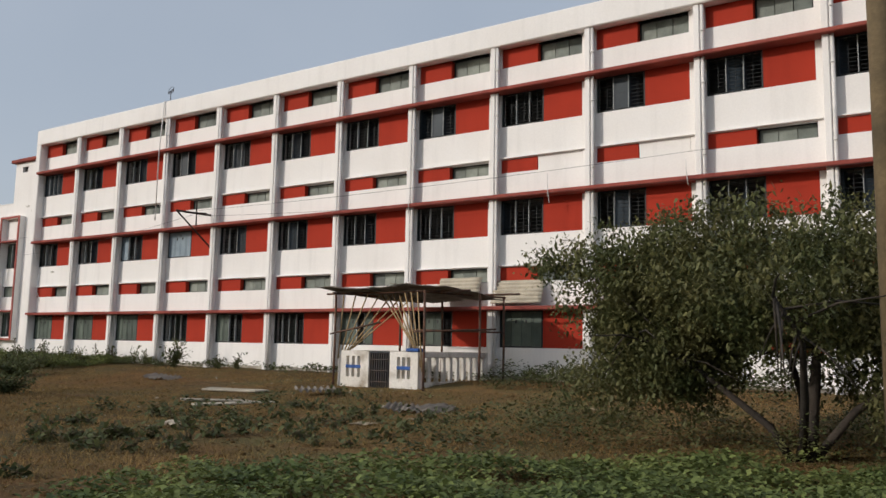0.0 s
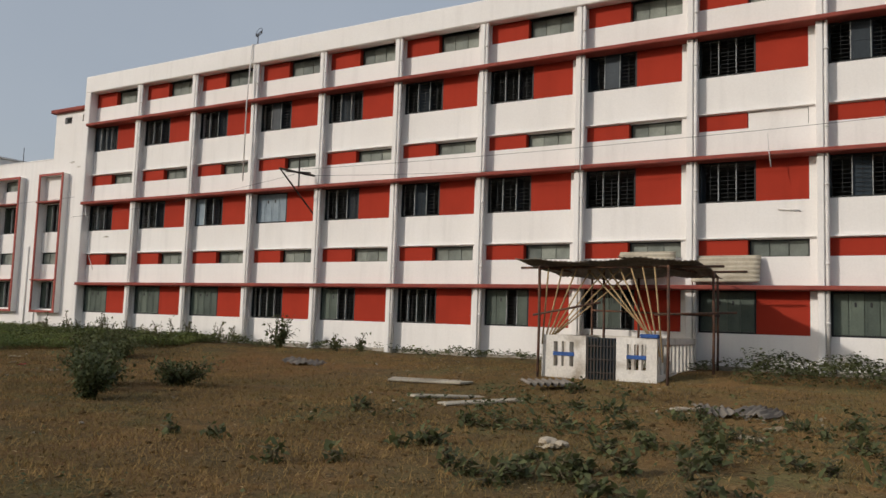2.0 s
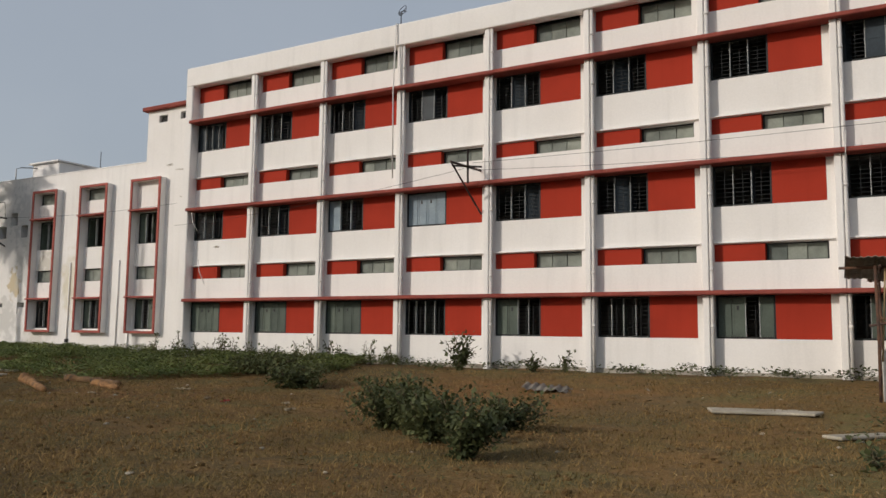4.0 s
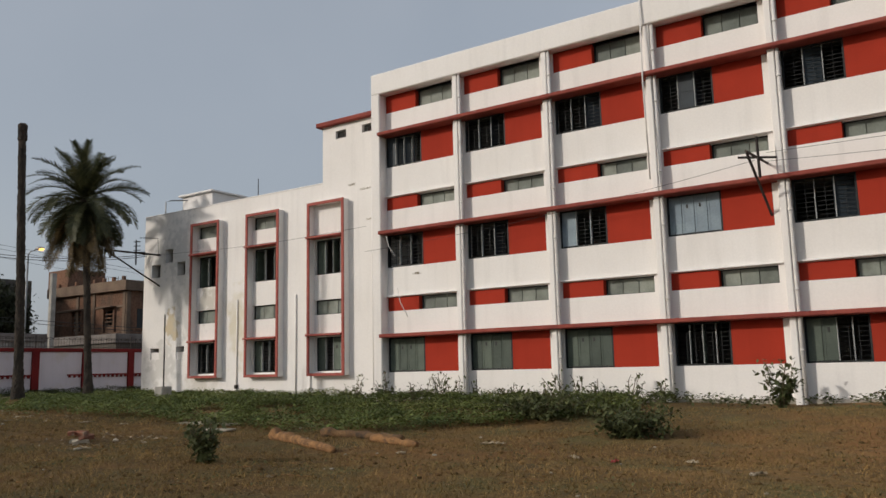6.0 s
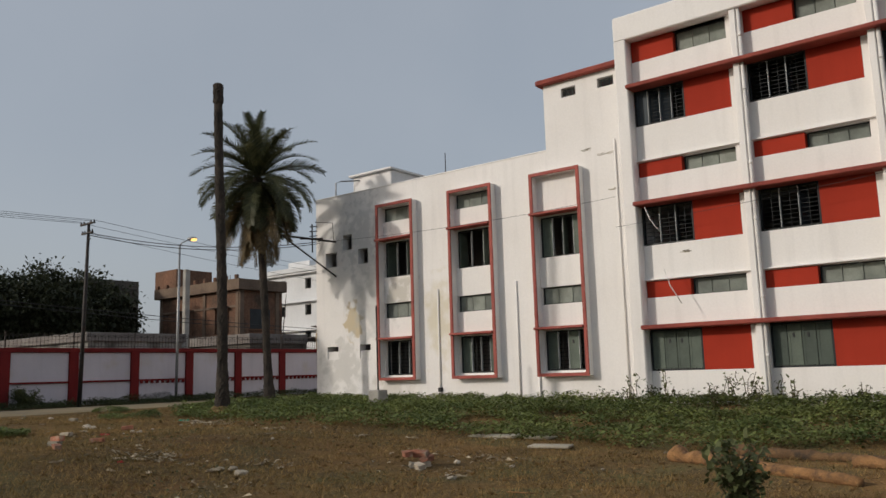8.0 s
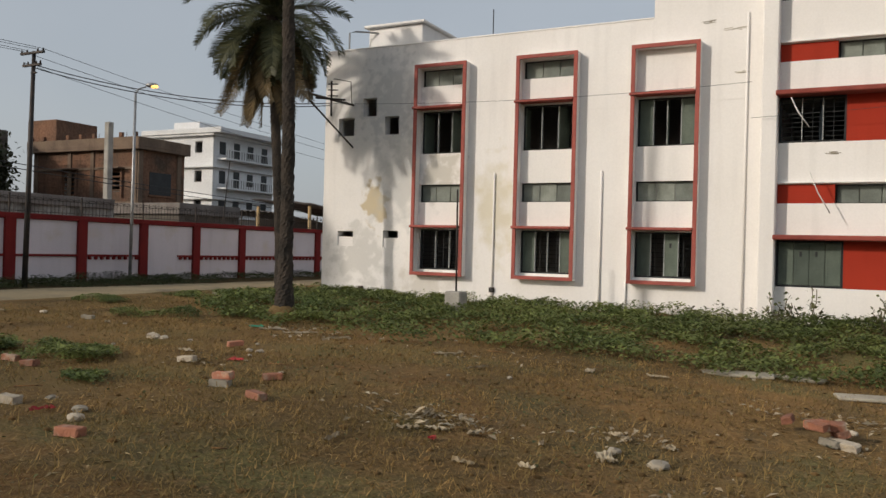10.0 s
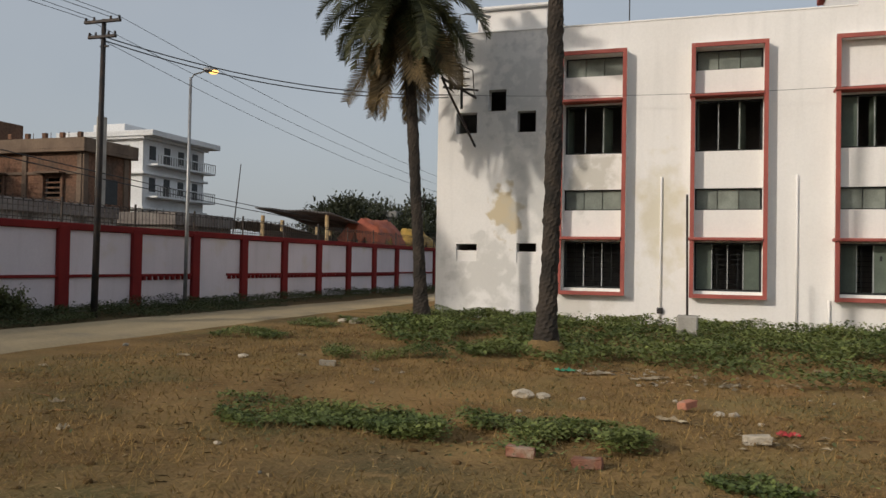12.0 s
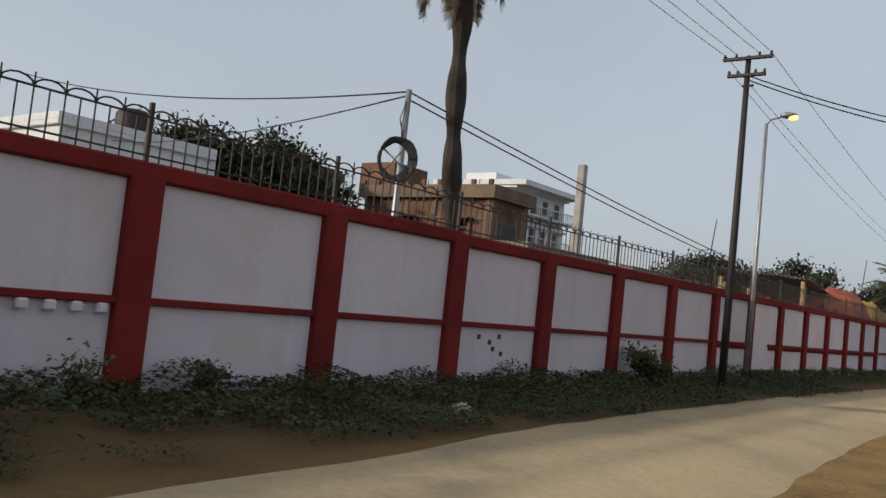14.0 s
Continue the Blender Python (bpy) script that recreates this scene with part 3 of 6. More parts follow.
block("stair_tower_side", -28.2, -28.0, WB, 20.0, 5.6, 7.08, WHITE, wing, 0.01)
block("stair_tower_back", -28.2, X0, 20.0, 20.2, 5.6, 7.08, WHITE, wing, 0.01)
block("red_cap", -28.32, X0 - 0.002, WY - 0.13, 20.3, 7.08, 7.19, BAND, wing, 0.015, "faded red roof edge")
block("side_wall", WX0 + 0.003, WX0 + 0.2, WB, 22.0, -0.2, 5.65, WHITE, wing, 0.01)
block("back_wall", WX0, X0, 22.0, 22.2, -0.2, 5.66, WHITE, wing, 0.01)
block("roof_slab", WX0 + 0.2, X0, WB, 22.0, 5.25, 5.35, CONCRETE, wing, 0)
block("floor_slab", WX0 + 0.2, X0, WB + 0.02, 22.0, 2.05, 2.15, ROOM, wing, 0)
block("inner_wall", WX0 + 0.2, X0, 18.0, 18.1, -0.2, 5.25, ROOM, wing, 0)
block("rear_block", -35.72, WX0 - 0.001, 17.5, 22.0, -0.2, 4.38, WHITE, wing, 0.015)
block("roof_tank_room", -34.75, -33.38, 16.6, 18.6, 5.3, 6.36, WHITE, wing, 0.02)
block("tank_room_roof", -34.83, -33.30, 16.5, 18.7, 6.36, 6.42, WHITE, wing, 0.015)
block("parapet_coping", WX0 + 0.0, -28.2, WY - 0.012, WB + 0.01, 5.655, 5.69, WHITE, wing, 0.01)
for i, (a, b) in enumerate(WFRAMES):
    surround = place(new("window_surround", frame_mesh(b - a - 0.012, 4.208, 0.055, 0.20, WHITE)), pose(a + 0.006, WY - 0.08, 0.961), wing)
    tagged(surround, "white concrete fins with a red front edge round a tall window strip")
    place(new("red_edge", frame_mesh(b - a, 4.22, 0.067, 0.035, PINK)), pose(a, WY - 0.1945, 0.955), surround)
    for z in (4.28, 1.905):
        block("red_band", a - 0.02, b - 0.07, WY - 0.255, WY + 0.01, z, z + 0.05, PINK, surround, 0.01)
    for z0, z1, big in WLEV:
        if i == 2 and z0 > 4.5:
            continue
        if big:
            st = [["nnn", "ono"], ["cnnc", "ono"], ["cnco", "cnoc"]][i][0 if z0 < 2 else 1]
            window(wing, a + 0.075, b - 0.075, z0, z1, WY + 0.12, st, SHUT_G, z0 < 2)
        else:
            vent(wing, a + 0.075, b - 0.075, z0, z1, WY + 0.10)
for x in (-31.2, -29.08):
    tube("drain_pipe", [(x, WY - 0.025, 0.35), (x, WY - 0.025, 2.98)], 0.018, WHITE, wing, 8)
tube("drain_pipe", [(-28.6, WY - 0.025, 0.35), (-28.6, WY - 0.025, 0.97)], 0.022, WHITE, wing, 8)
tube("drain_pipe", [(-26.62, WY - 0.025, 0.35), (-26.62, WY - 0.025, 5.6)], 0.018, WHITE, wing, 8)
for x, z in ((-34.2, 0.62), (-31.2, 0.72)):
    block("meter_box", x - 0.05, x + 0.05, WY - 0.06, WY + 0.01, z - 0.05, z + 0.05, IRON, wing, 0.01)
tube("roof_pipe", [(-35.0, 16.2, 5.6), (-35.0, 16.2, 6.2), (-34.9, 16.3, 6.25), (-34.5, 16.6, 6.25)], 0.02, STEEL, wing, 6)
tube("roof_rod", [(-31.9, 17.0, 5.3), (-31.9, 17.0, 6.6)], 0.012, IRON, wing, 5)
for a, b, c, d in HOLES[3:]:
    block("filled_opening", a, b, WY + 0.03, WB - 0.01, c, c + 0.2, WHITE, wing, 0)

# ---- boundary wall ----
bwall = thing("boundary_wall", -40.4, 10, 0.55, "white plastered boundary wall with dark red pillars and bands", "wall")
fence = thing("iron_fence", -40.45, 10, 2.02, "black hooped iron fence along the top of the wall", "fence")
PY0, PP = 6.84, 1.70
SLOPE = math.atan(0.029)


def fence_mesh(length, h):
    bm = bmesh.new()
    for z in (0.05, h - 0.08):
        add_box(bm, -0.006, 0.006, 0, length, z - 0.006, z + 0.006)
    n = 18
    for i in range(n + 1):
        y = length * i / n
        add_box(bm, -0.004, 0.004, y - 0.004, y + 0.004, 0.0, h if i % 2 == 0 else h - 0.08)
    me = bpy.data.meshes.new("hoops")
    for i in range(0, n, 2):
        y0, y1 = length * i / n, length * (i + 2) / n
        line = [(0, (y0 + y1) / 2 - (y1 - y0) / 2 * math.cos(a), h - 0.08 + 0.055 * math.sin(a)) for a in np.linspace(0, math.pi, 7)]
        for p, q in zip(line, line[1:]):
            d = Vector(q) - Vector(p)
            m = Matrix.Translation((Vector(p) + Vector(q)) / 2) @ pose(0, 0, 0, math.degrees(math.atan2(d.z, d.y)))
            add_box(bm, -0.005, 0.005, -d.length / 2, d.length / 2, -0.005, 0.005, m)
    bm.to_mesh(me)
    bm.free()
    me.materials.append(IRON)
    return me


FENCE = fence_mesh(PP, 0.38)
for k in range(-7, 27):
    y = PY0 + PP * k
    x = wall_x(y)
    turn = pose(0, 0, 0, 0, 0, -math.degrees(SLOPE) if y >= 8 else 0)
    zt = 1.97 + (0.02 if k < 0 else 0)
    g = 0.30
    block("pillar", x - 0.10, x + 0.065, y - 0.12, y + 0.12, g, zt, WALLRED, bwall, 0.012)
    xm, ym = wall_x(y + PP / 2), y + PP / 2
    block("wall_panel", xm - 0.09, xm, ym - PP / 2 + 0.118, ym + PP / 2 - 0.118, g, zt - 0.08, WALLPLASTER, bwall, 0.006, turn=turn)
    block("coping", xm - 0.12, xm + 0.055, ym - PP / 2 - 0.002, ym + PP / 2 + 0.002, zt - 0.08, zt + 0.04, WALLRED, bwall, 0.015, turn=turn)
    teeth = k == -3 or k in (4, 6, 7, 8, 9, 10) or k == 5
    y0, y1 = ym - PP / 2 + 0.12, ym + PP / 2 - 0.12
    if k == 5:
        y0 = y1 - 0.5
    band = block("red_band", xm - 0.01, xm + 0.045, y0, y1, 1.115, 1.165, WALLRED, bwall, 0.008, turn=turn)
    if teeth:
        n = 9 if k != 5 else 3
        for i in range(n):
            yy = y0 + (y1 - y0) * (i + 0.5) / n
            xx = wall_x(yy)
            block("drip_stone", xx - 0.01, xx + 0.06, yy - 0.035, yy + 0.035, 1.05, 1.116, WALLRED if k > 0 else WALLPLASTER, band, 0.012)
    if k == 0:
        for yy, zz in ((7.35, 1.02), (7.55, 0.97), (7.72, 1.03), (7.62, 0.90), (7.78, 0.85)):
            # dark blocks on the solid panel, coloured as the shade in small holes
            block("drain_hole", xm - 0.03, xm + 0.004, yy - 0.03, yy + 0.03, zz - 0.025, zz + 0.025, OPENINGDARK, bwall, 0.002)
    block("post", x - 0.035, x - 0.005, y - 0.015, y + 0.015, zt, 2.42, IRON, fence, 0.003)
    place(new("hoop_panel", FENCE), pose(x - 0.02, y, zt + 0.035) @ turn, fence)

# ---- poles, lamp and wires ----
pole = thing("electric_pole", -39.37, 11.65, 0.5, "tall dark steel electricity pole with crossarms", "pole")
tube("shaft", [(-39.37, 11.63, 0.3), (-39.38, 11.68, 2.8), (-39.40, 11.73, 5.16)], [0.055, 0.048, 0.036], IRON, pole, 10)
for z, l in ((5.12, 0.34), (4.88, 0.26)):
    block("crossarm", -39.40 - l, -39.40 + l, 11.67, 11.72, z - 0.022, z + 0.022, IRON, pole, 0.004)
    for s in (-1, -0.5, 0.5, 1):
        tube("insulator", [(-39.40 + s * l * 0.93, 11.695, z + 0.02), (-39.40 + s * l * 0.93, 11.695, z + 0.075)], [0.022, 0.014], IRON, pole, 6)
block("bracket", -39.45, -39.3, 11.7, 11.74, 4.72, 4.75, IRON, pole, 0.004)

lamp = thing("street_lamp", -40.0, 14.83, 0.55, "slim grey street lamp with a lit yellow head", "street lamp")
tube("shaft", [(-40.02, 14.8, 0.35), (-40.02, 14.82, 2.5), (-40.03, 14.84, 4.98)], [0.04, 0.036, 0.028], STEEL, lamp, 10)
tube("arm", [(-40.03, 14.84, 4.95), (-39.98, 14.88, 5.05), (-39.83, 14.97, 5.11)], 0.016, STEEL, lamp, 6)
bm = bmesh.new()
bmesh.ops.create_uvsphere(bm, u_segments=14, v_segments=8, radius=1.0, matrix=pose(-39.72, 15.03, 5.15, 0, 0, 28) @ Matrix.Diagonal((0.15, 0.085, 0.06, 1)))
part("housing", bm, STEEL, lamp, smooth=True)
glow = bpy.data.materials.new("sodium_glow")
glow.use_nodes = True
gb = glow.node_tree.nodes["Principled BSDF"]
gb.inputs["Base Color"].default_value = (0.8, 0.5, 0.2, 1)
gb.inputs["Emission Color"].default_value = (1.0, 0.55, 0.15, 1)
gb.inputs["Emission Strength"].default_value = 2.2
bm = bmesh.new()
bmesh.ops.create_uvsphere(bm, u_segments=12, v_segments=8, radius=1.0, matrix=pose(-39.66, 15.05, 5.12, 0, 0, 28) @ Matrix.Diagonal((0.095, 0.07, 0.05, 1)))
part("lamp_glass", bm, glow, lamp, "glowing yellow lamp glass", smooth=True)

lamp_far = thing("street_lamp", -39.2, 48, 0.6, "distant slim grey street lamp", "street lamp")
tube("shaft", [(-39.2, 48, 0.3), (-39.2, 48, 5.2)], [0.05, 0.035], STEEL, lamp_far, 8)
tube("arm", [(-39.2, 48, 5.15), (-38.8, 48, 5.3), (-38.3, 48, 5.3)], 0.025, STEEL, lamp_far, 6)
pole_far = thing("electric_pole", -39.3, 44, 0.6, "distant dark electricity pole", "pole")
tube("shaft", [(-39.3, 44, 0.3), (-39.3, 44, 4.6)], [0.06, 0.045], IRON, pole_far, 8)
block("crossarm", -39.75, -38.85, 43.97, 44.03, 4.5, 4.56, IRON, pole_far, 0.004)

cpole = thing("cable_pole", -41.28, 6.86, 0.55, "grey steel pole carrying coiled telephone cable", "pole")
tube("shaft", [(-41.30, 6.84, 0.3), (-41.28, 6.86, 3.5)], [0.04, 0.032], STEEL, cpole, 10)
c = Vector((-41.2, 6.66, 2.72))
for j in range(5):
    rr = 0.15 + 0.011 * j
    ring = [c + Vector((0.76 * rr * math.cos(a) + 0.01 * j, 0.65 * rr * math.cos(a), 1.15 * rr * math.sin(a) + 0.008 * math.sin(5 * a + j))) for a in np.linspace(0, 2 * math.pi, 25)]
    tube("coil", ring, 0.014, CABLE, cpole, 6)
for a in (0.9, 2.5):
    d = Vector((0.76 * math.cos(a), 0.65 * math.cos(a), 1.1 * math.sin(a))) * 0.16
    tube("spoke", [c - d, c + d], 0.011, STEEL, cpole, 6)
fpost = thing("concrete_post", -45.85, 19.1, 0.5, "pale square concrete post behind the wall", "post")
block("shaft", -45.95, -45.75, 19.0, 19.2, 0.3, 5.2, CONCRETE, fpost, 0.02)
for x, y, h in ((-43.5, 21.5, 4.2), (-42.0, 33.0, 4.4)):
    rod = thing("bamboo_mast", x, y, 0.5, "thin leaning bamboo mast", "pole")
    tube("rod", [(x, y, 0.4), (x + 0.35, y + 0.1, h)], [0.03, 0.012], IRON, rod, 5)

wires = [
    ((-39.71, 11.7, 5.18), (-40.1, -14, 5.9), 0.5), ((-39.55, 11.7, 5.18), (-39.8, -14, 5.9), 0.45), ((-39.25, 11.7, 5.18), (-39.5, -14, 5.9), 0.5),
    ((-39.09, 11.7, 5.18), (-39.2, -14, 5.9), 0.45), ((-39.71, 11.7, 5.18), (-39.7, 44, 4.6), 0.6), ((-39.09, 11.7, 5.18), (-38.9, 44, 4.6), 0.6),
    ((-39.63, 11.7, 4.94), (-39.5, 44, 4.6), 0.8), ((-39.42, 11.75, 4.9), (-35.0, 15.6, 4.55), 0.25), ((-39.42, 11.755, 4.84), (-35.0, 15.6, 4.5), 0.27),
    ((-41.28, 6.86, 3.48), (-42.4, 40, 2.9), 0.4), ((-41.28, 6.86, 3.4), (-42.2, 40, 2.8), 0.45), ((-41.28, 6.86, 3.48), (-52.3, 7.8, 4.95), 0.25), ((-41.28, 6.86, 3.44), (-59.6, 13.4, 5.2), 0.3),
]
for i, (a, b, d) in enumerate(wires):
    w = tube("overhead_wire", sag(a, b, d, 18), 0.005 if i < 7 else 0.0095, CABLE, None, 4)
    tagged(w, "thin dark overhead wire strung from the pole", "wire", "overhead wires")
for k, (a, b) in enumerate(((0.3, 0.1), (0.5, 0.05), (0.15, 0.25))):
    w = tube("overhead_wire", [(-41.28, 6.86, 3.42), (-41.28 + 0.1 * a, 6.86 - 0.3 * a, 3.2 - b), (-41.2, 6.72, 3.05)], 0.007, CABLE, None, 4)
    tagged(w, "loose cable tail hanging at the pole", "wire", "overhead wires")


def bracket(x, tip, wall, z, drop, label, pins=0):
    """An old line bracket of black angle iron: an arm standing out from the wall, a brace under it and pins along a short post."""
    br = thing("iron_bracket", x, wall, z, label, "bracket")
    arm = Vector((x - 0.08, tip, z))
    tube("arm", [arm, (x, wall + 0.06, z + 0.02)], 0.027, IRON, br, 4, smooth=False)
    tube("brace", [arm + Vector((0, 0.05, -0.02)), (x, wall + 0.06, z - drop)], 0.024, IRON, br, 4, smooth=False)
    mid = Vector((x - 0.04, tip + 0.55 * (wall - tip), z))
    tube("post", [mid + Vector((0, 0, 0.38)), mid + Vector((0.01, 0, -0.33))], 0.024, IRON, br, 4, smooth=False)
    tube("cross_piece", [mid + Vector((-0.3, -0.12, 0.04)), mid + Vector((0.28, 0.1, 0.0))], 0.02, IRON, br, 4, smooth=False)
    for k in range(pins):
        tube("pin", [mid + Vector((-0.06, -0.03, 0.08 + 0.12 * k)), mid + Vector((0.13, 0.05, 0.08 + 0.12 * k))], 0.013, IRON, br, 5)
    return br


bracket(-17.72, 14.40, 15.56, 4.44, 0.93, "black iron line bracket fixed to a pillar")
wb = bracket(-34.5, 13.95, 15.68, 4.47, 0.9, "black iron line bracket near the building corner", 3)
tube("hoop", [(-34.58, 15.05, 4.93), (-34.55, 15.62, 4.98), (-34.52, 15.64, 4.5)], 0.011, IRON, wb, 5)
for a, b, d in (((-35.0, 15.35, 4.5), (-26.5, 15.3, 4.35), 0.12), ((-26.5, 15.25, 3.75), (-17.8, 14.95, 4.4), 0.12), ((-17.6, 14.95, 4.35), (-6.5, 15.15, 4.1), 0.1), ((-6.5, 15.15, 4.1), (2, 15.1, 4.15), 0.06), ((-17.6, 14.95, 4.5), (-4, 15.1, 4.6), 0.08)):
    tagged(tube("facade_wire", sag(a, b, d, 12), 0.0035, CABLE, None, 4), "thin wire slung along the white facade", "wire", "facade wires")
# loose ends of cable on the facade
for x, z, dx, dz in ((-10.8, 4.45, -0.02, -0.5), (-7.4, 4.5, 0.06, -0.6), (-25.9, 4.05, 0.28, -0.5), (-25.6, 2.85, 0.3, -0.65), (-4.6, 4.5, 0.05, -0.5)):
    tagged(tube("cable_end", [(x, 15.26, z), (x + dx * 0.4, 15.2, z + dz * 0.5), (x + dx, 15.22, z + dz)], 0.009, PIPE, None, 5), "short pale cable end hanging on the wall", "cable", "cable ends")
# cracked plaster, bare brick marks
for x, y, z, w, h in ((-25.35, SKIN, 3.18, 0.28, 0.03), (-26.9, WY, 5.35, 0.25, 0.04), (-26.75, WY, 4.6, 0.15, 0.06), (-27.3, WY, 5.5, 0.3, 0.04)):
    lines = []
    for j in range(5):
        px = x + w * (rng.random() - 0.5)
        pz = z + h * (rng.random() - 0.5)
        lines.append([(px, y - 0.002, pz), (px + 0.05 + 0.06 * rng.random(), y - 0.002, pz + 0.03 * (rng.random() - 0.5)), (px + 0.12 + 0.08 * rng.random(), y - 0.002, pz + 0.04 * (rng.random() - 0.5))])
    tagged(tubes("plaster_crack", lines, 0.006, PLINTH, None, 4), "grey crack where plaster has flaked off", "crack", "plaster cracks")
tagged(tube("lamp_tube", [(-7.28, SKIN - 0.03, 3.2), (-6.92, SKIN - 0.03, 3.16)], 0.014, PIPE), "short pale lamp tube fixed to the white wall", "lamp tube")
aerial = thing("roof_aerial", -19.75, 15.5, 7.9, "thin aerial with a bent wire dish on the parapet", "aerial")
tube("mast", [(-19.75, 15.5, 7.9), (-19.75, 15.5, 8.28)], 0.012, IRON, aerial, 5)
for j in range(3):
    cc = Vector((-19.68, 15.45, 8.25 + 0.02 * j))
    tube("loop", [cc + Vector((0.10 * math.cos(a), 0.05 * math.sin(a), (0.05 + 0.02 * j) * math.sin(a + j))) for a in np.linspace(0, 2 * math.pi, 13)], 0.007, IRON, aerial, 4)
tube("aerial_cable", [(-19.75, 15.5, 8.0), (-19.73, 15.28, 7.93), (-19.73, 15.2, 6.4), (-19.69, 15.17, 4.4)], 0.016, PIPE, aerial, 5)


# ---- leaves ----
def fast_mesh(name, verts, faces, mat):
    me = bpy.data.meshes.new(name)
    nv, nf, k = len(verts), len(faces), faces.shape[1]
    me.vertices.add(nv)
    me.vertices.foreach_set("co", np.ascontiguousarray(verts, np.float32).ravel())
    me.loops.add(nf * k)
    me.loops.foreach_set("vertex_index", np.ascontiguousarray(faces, np.int32).ravel())
    me.polygons.add(nf)
    me.polygons.foreach_set("loop_start", np.arange(0, nf * k, k, dtype=np.int32))
    me.materials.append(mat)
    me.update(calc_edges=True)
    me.validate()
    return me


def leaves(name, points, size, mat, parent=None, tilt=0.5, width=0.36):
    """Many small folded leaves, one at every point."""
    n = len(points)
    a = rng.uniform(0, 2 * math.pi, n)
    d = np.stack([np.cos(a), np.sin(a), rng.normal(0, tilt, n)], 1)
    s = np.stack([-np.sin(a), np.cos(a), rng.normal(0, tilt, n)], 1)
    size = (size * rng.uniform(0.6, 1.35, n))[:, None]
    up = np.array([0, 0, 1.0])
    p = np.asarray(points, float)
    v = np.stack([p, p + size * (0.45 * d + width * s + 0.12 * up), p + size * d, p + size * (0.45 * d - width * s + 0.12 * up)], 1).reshape(-1, 3)
    i = np.arange(n)[:, None] * 4
    f = np.concatenate([i + [0, 1, 2], i + [0, 2, 3]], 1).reshape(-1, 3)
    return place(new(name, fast_mesh(name, v, f, mat)), Matrix(), parent)


def ground_z(xs, ys):
    return np.array([ground_at(x, y) for x, y in zip(xs, ys)])


def noise_at(xs, ys, scale, seed):
    return np.array([noise.noise((x * scale, y * scale, seed)) for x, y in zip(xs, ys)])


def creeper(name, label, xs, ys, height, size, mat, cut=-0.15, scale=1.3, seed=3.0):
    keep = noise_at(xs, ys, scale, seed) > cut + rng.normal(0, 0.12, len(xs))
    xs, ys = xs[keep], ys[keep]
    hump = 0.45 + 0.9 * np.clip(noise_at(xs, ys, 1.9, 9.0) + 0.4, 0, 1)
    zs = ground_z(xs, ys) + height * hump * np.sqrt(rng.random(len(xs))) + 0.01
    ob = leaves(name, np.stack([xs, ys, zs], 1), size, mat, None, 0.32)
    return tagged(ob, label, "plants", kind="stuff")


def belt(n, x0, x1, edge, back):
    xs = rng.uniform(x0, x1, n)
    t = rng.random(n) ** 0.85
    lo = np.interp(xs, *zip(*edge))
    return xs, lo + (back - lo) * t


xs, ys = belt(150000, -35.2, -19.5, [(-35.4, 12.0), (-33.5, 10.2), (-31.5, 9.4), (-29.5, 8.9), (-27, 9.7), (-25, 9.9), (-22.5, 9.9), (-20.5, 11.5), (-19, 13.5)], 15.45)
creeper("creeper_bed", "dense green creeper growing in front of the wing", xs, ys, 0.18, 0.048, LEAF, -0.10, 1.1)
for cx, cy, rx, ry, n, h in ((-32.7, 6.05, 0.7, 0.45, 15000, 0.12), (-31.5, 6.1, 0.9, 0.42, 19000, 0.12), (-30.0, 5.5, 0.38, 0.17, 2600, 0.08), (-33.6, 6.55, 0.22, 0.16, 350, 0.1), (-35.9, 10.5, 0.6, 0.3, 4500, 0.1), (-33.6, 9.5, 0.8, 0.4, 6500, 0.13), (-36.0, 12.8, 0.55, 0.7, 5500, 0.1), (-32.3, 10.4, 1.0, 0.5, 7500, 0.16)):
    r, a = np.sqrt(rng.random(n)), rng.uniform(0, 2 * math.pi, n)
    creeper("creeper_patch", "low green creeper patch on the dry soil", cx + rx * r * np.cos(a), cy + ry * r * np.sin(a), 0.8 * h, 0.028, LEAF, 0.0, 2.2)
xs, ys = rng.uniform(-4.7, 2.0, 110000), rng.uniform(2.6, 8.6, 110000)
m = (ys < 3.6 + 0.9 * (xs + 4.7) + 1.2) & (ys < 8.0) & (xs > -4.7 + 0.25 * np.abs(ys - 4.5))
creeper("creeper_bed", "thick fresh green creeper at the edge of the yard", xs[m], ys[m], 0.17, 0.042, LEAF, -0.25)
xs = rng.uniform(-7.5, -2.5, 14000)
creeper("weed_bed", "grey-green weeds along the foot of the building", xs, rng.uniform(12.8, 15.3, 14000), 0.34, 0.055, WEED, -0.02)
xs = rng.uniform(-20, -7, 7000)
creeper("weed_bed", "thin weeds along the foot of the building", xs, rng.uniform(14.2, 15.45, 7000), 0.16, 0.06, WEED, 0.05)
ys = rng.uniform(-4, 46, 60000)
creeper("verge_weeds", "dark low weeds at the foot of the boundary wall", np.array([wall_x(y) for y in ys]) + 0.05 + 1.25 * rng.random(60000) ** 1.6, ys, 0.17, 0.038, VERGELEAF, -0.3)
ys = rng.uniform(-2, 16, 62000)
creeper("verge_weeds", "dark straggling weeds on the verge before the wall", np.array([wall_x(y) for y in ys]) + 0.25 + 1.5 * rng.random(62000) ** 1.15, ys, 0.10, 0.03, VERGELEAF, -0.12, 1.4, 17.0)
xs, ys = rng.uniform(-10.5, -3.5, 9000), rng.uniform(6.2, 11.0, 9000)
creeper("weed_bed", "scattered drooping weeds on the bare soil", xs, ys, 0.16, 0.06, WEED, 0.28, 1.5, 6.0)
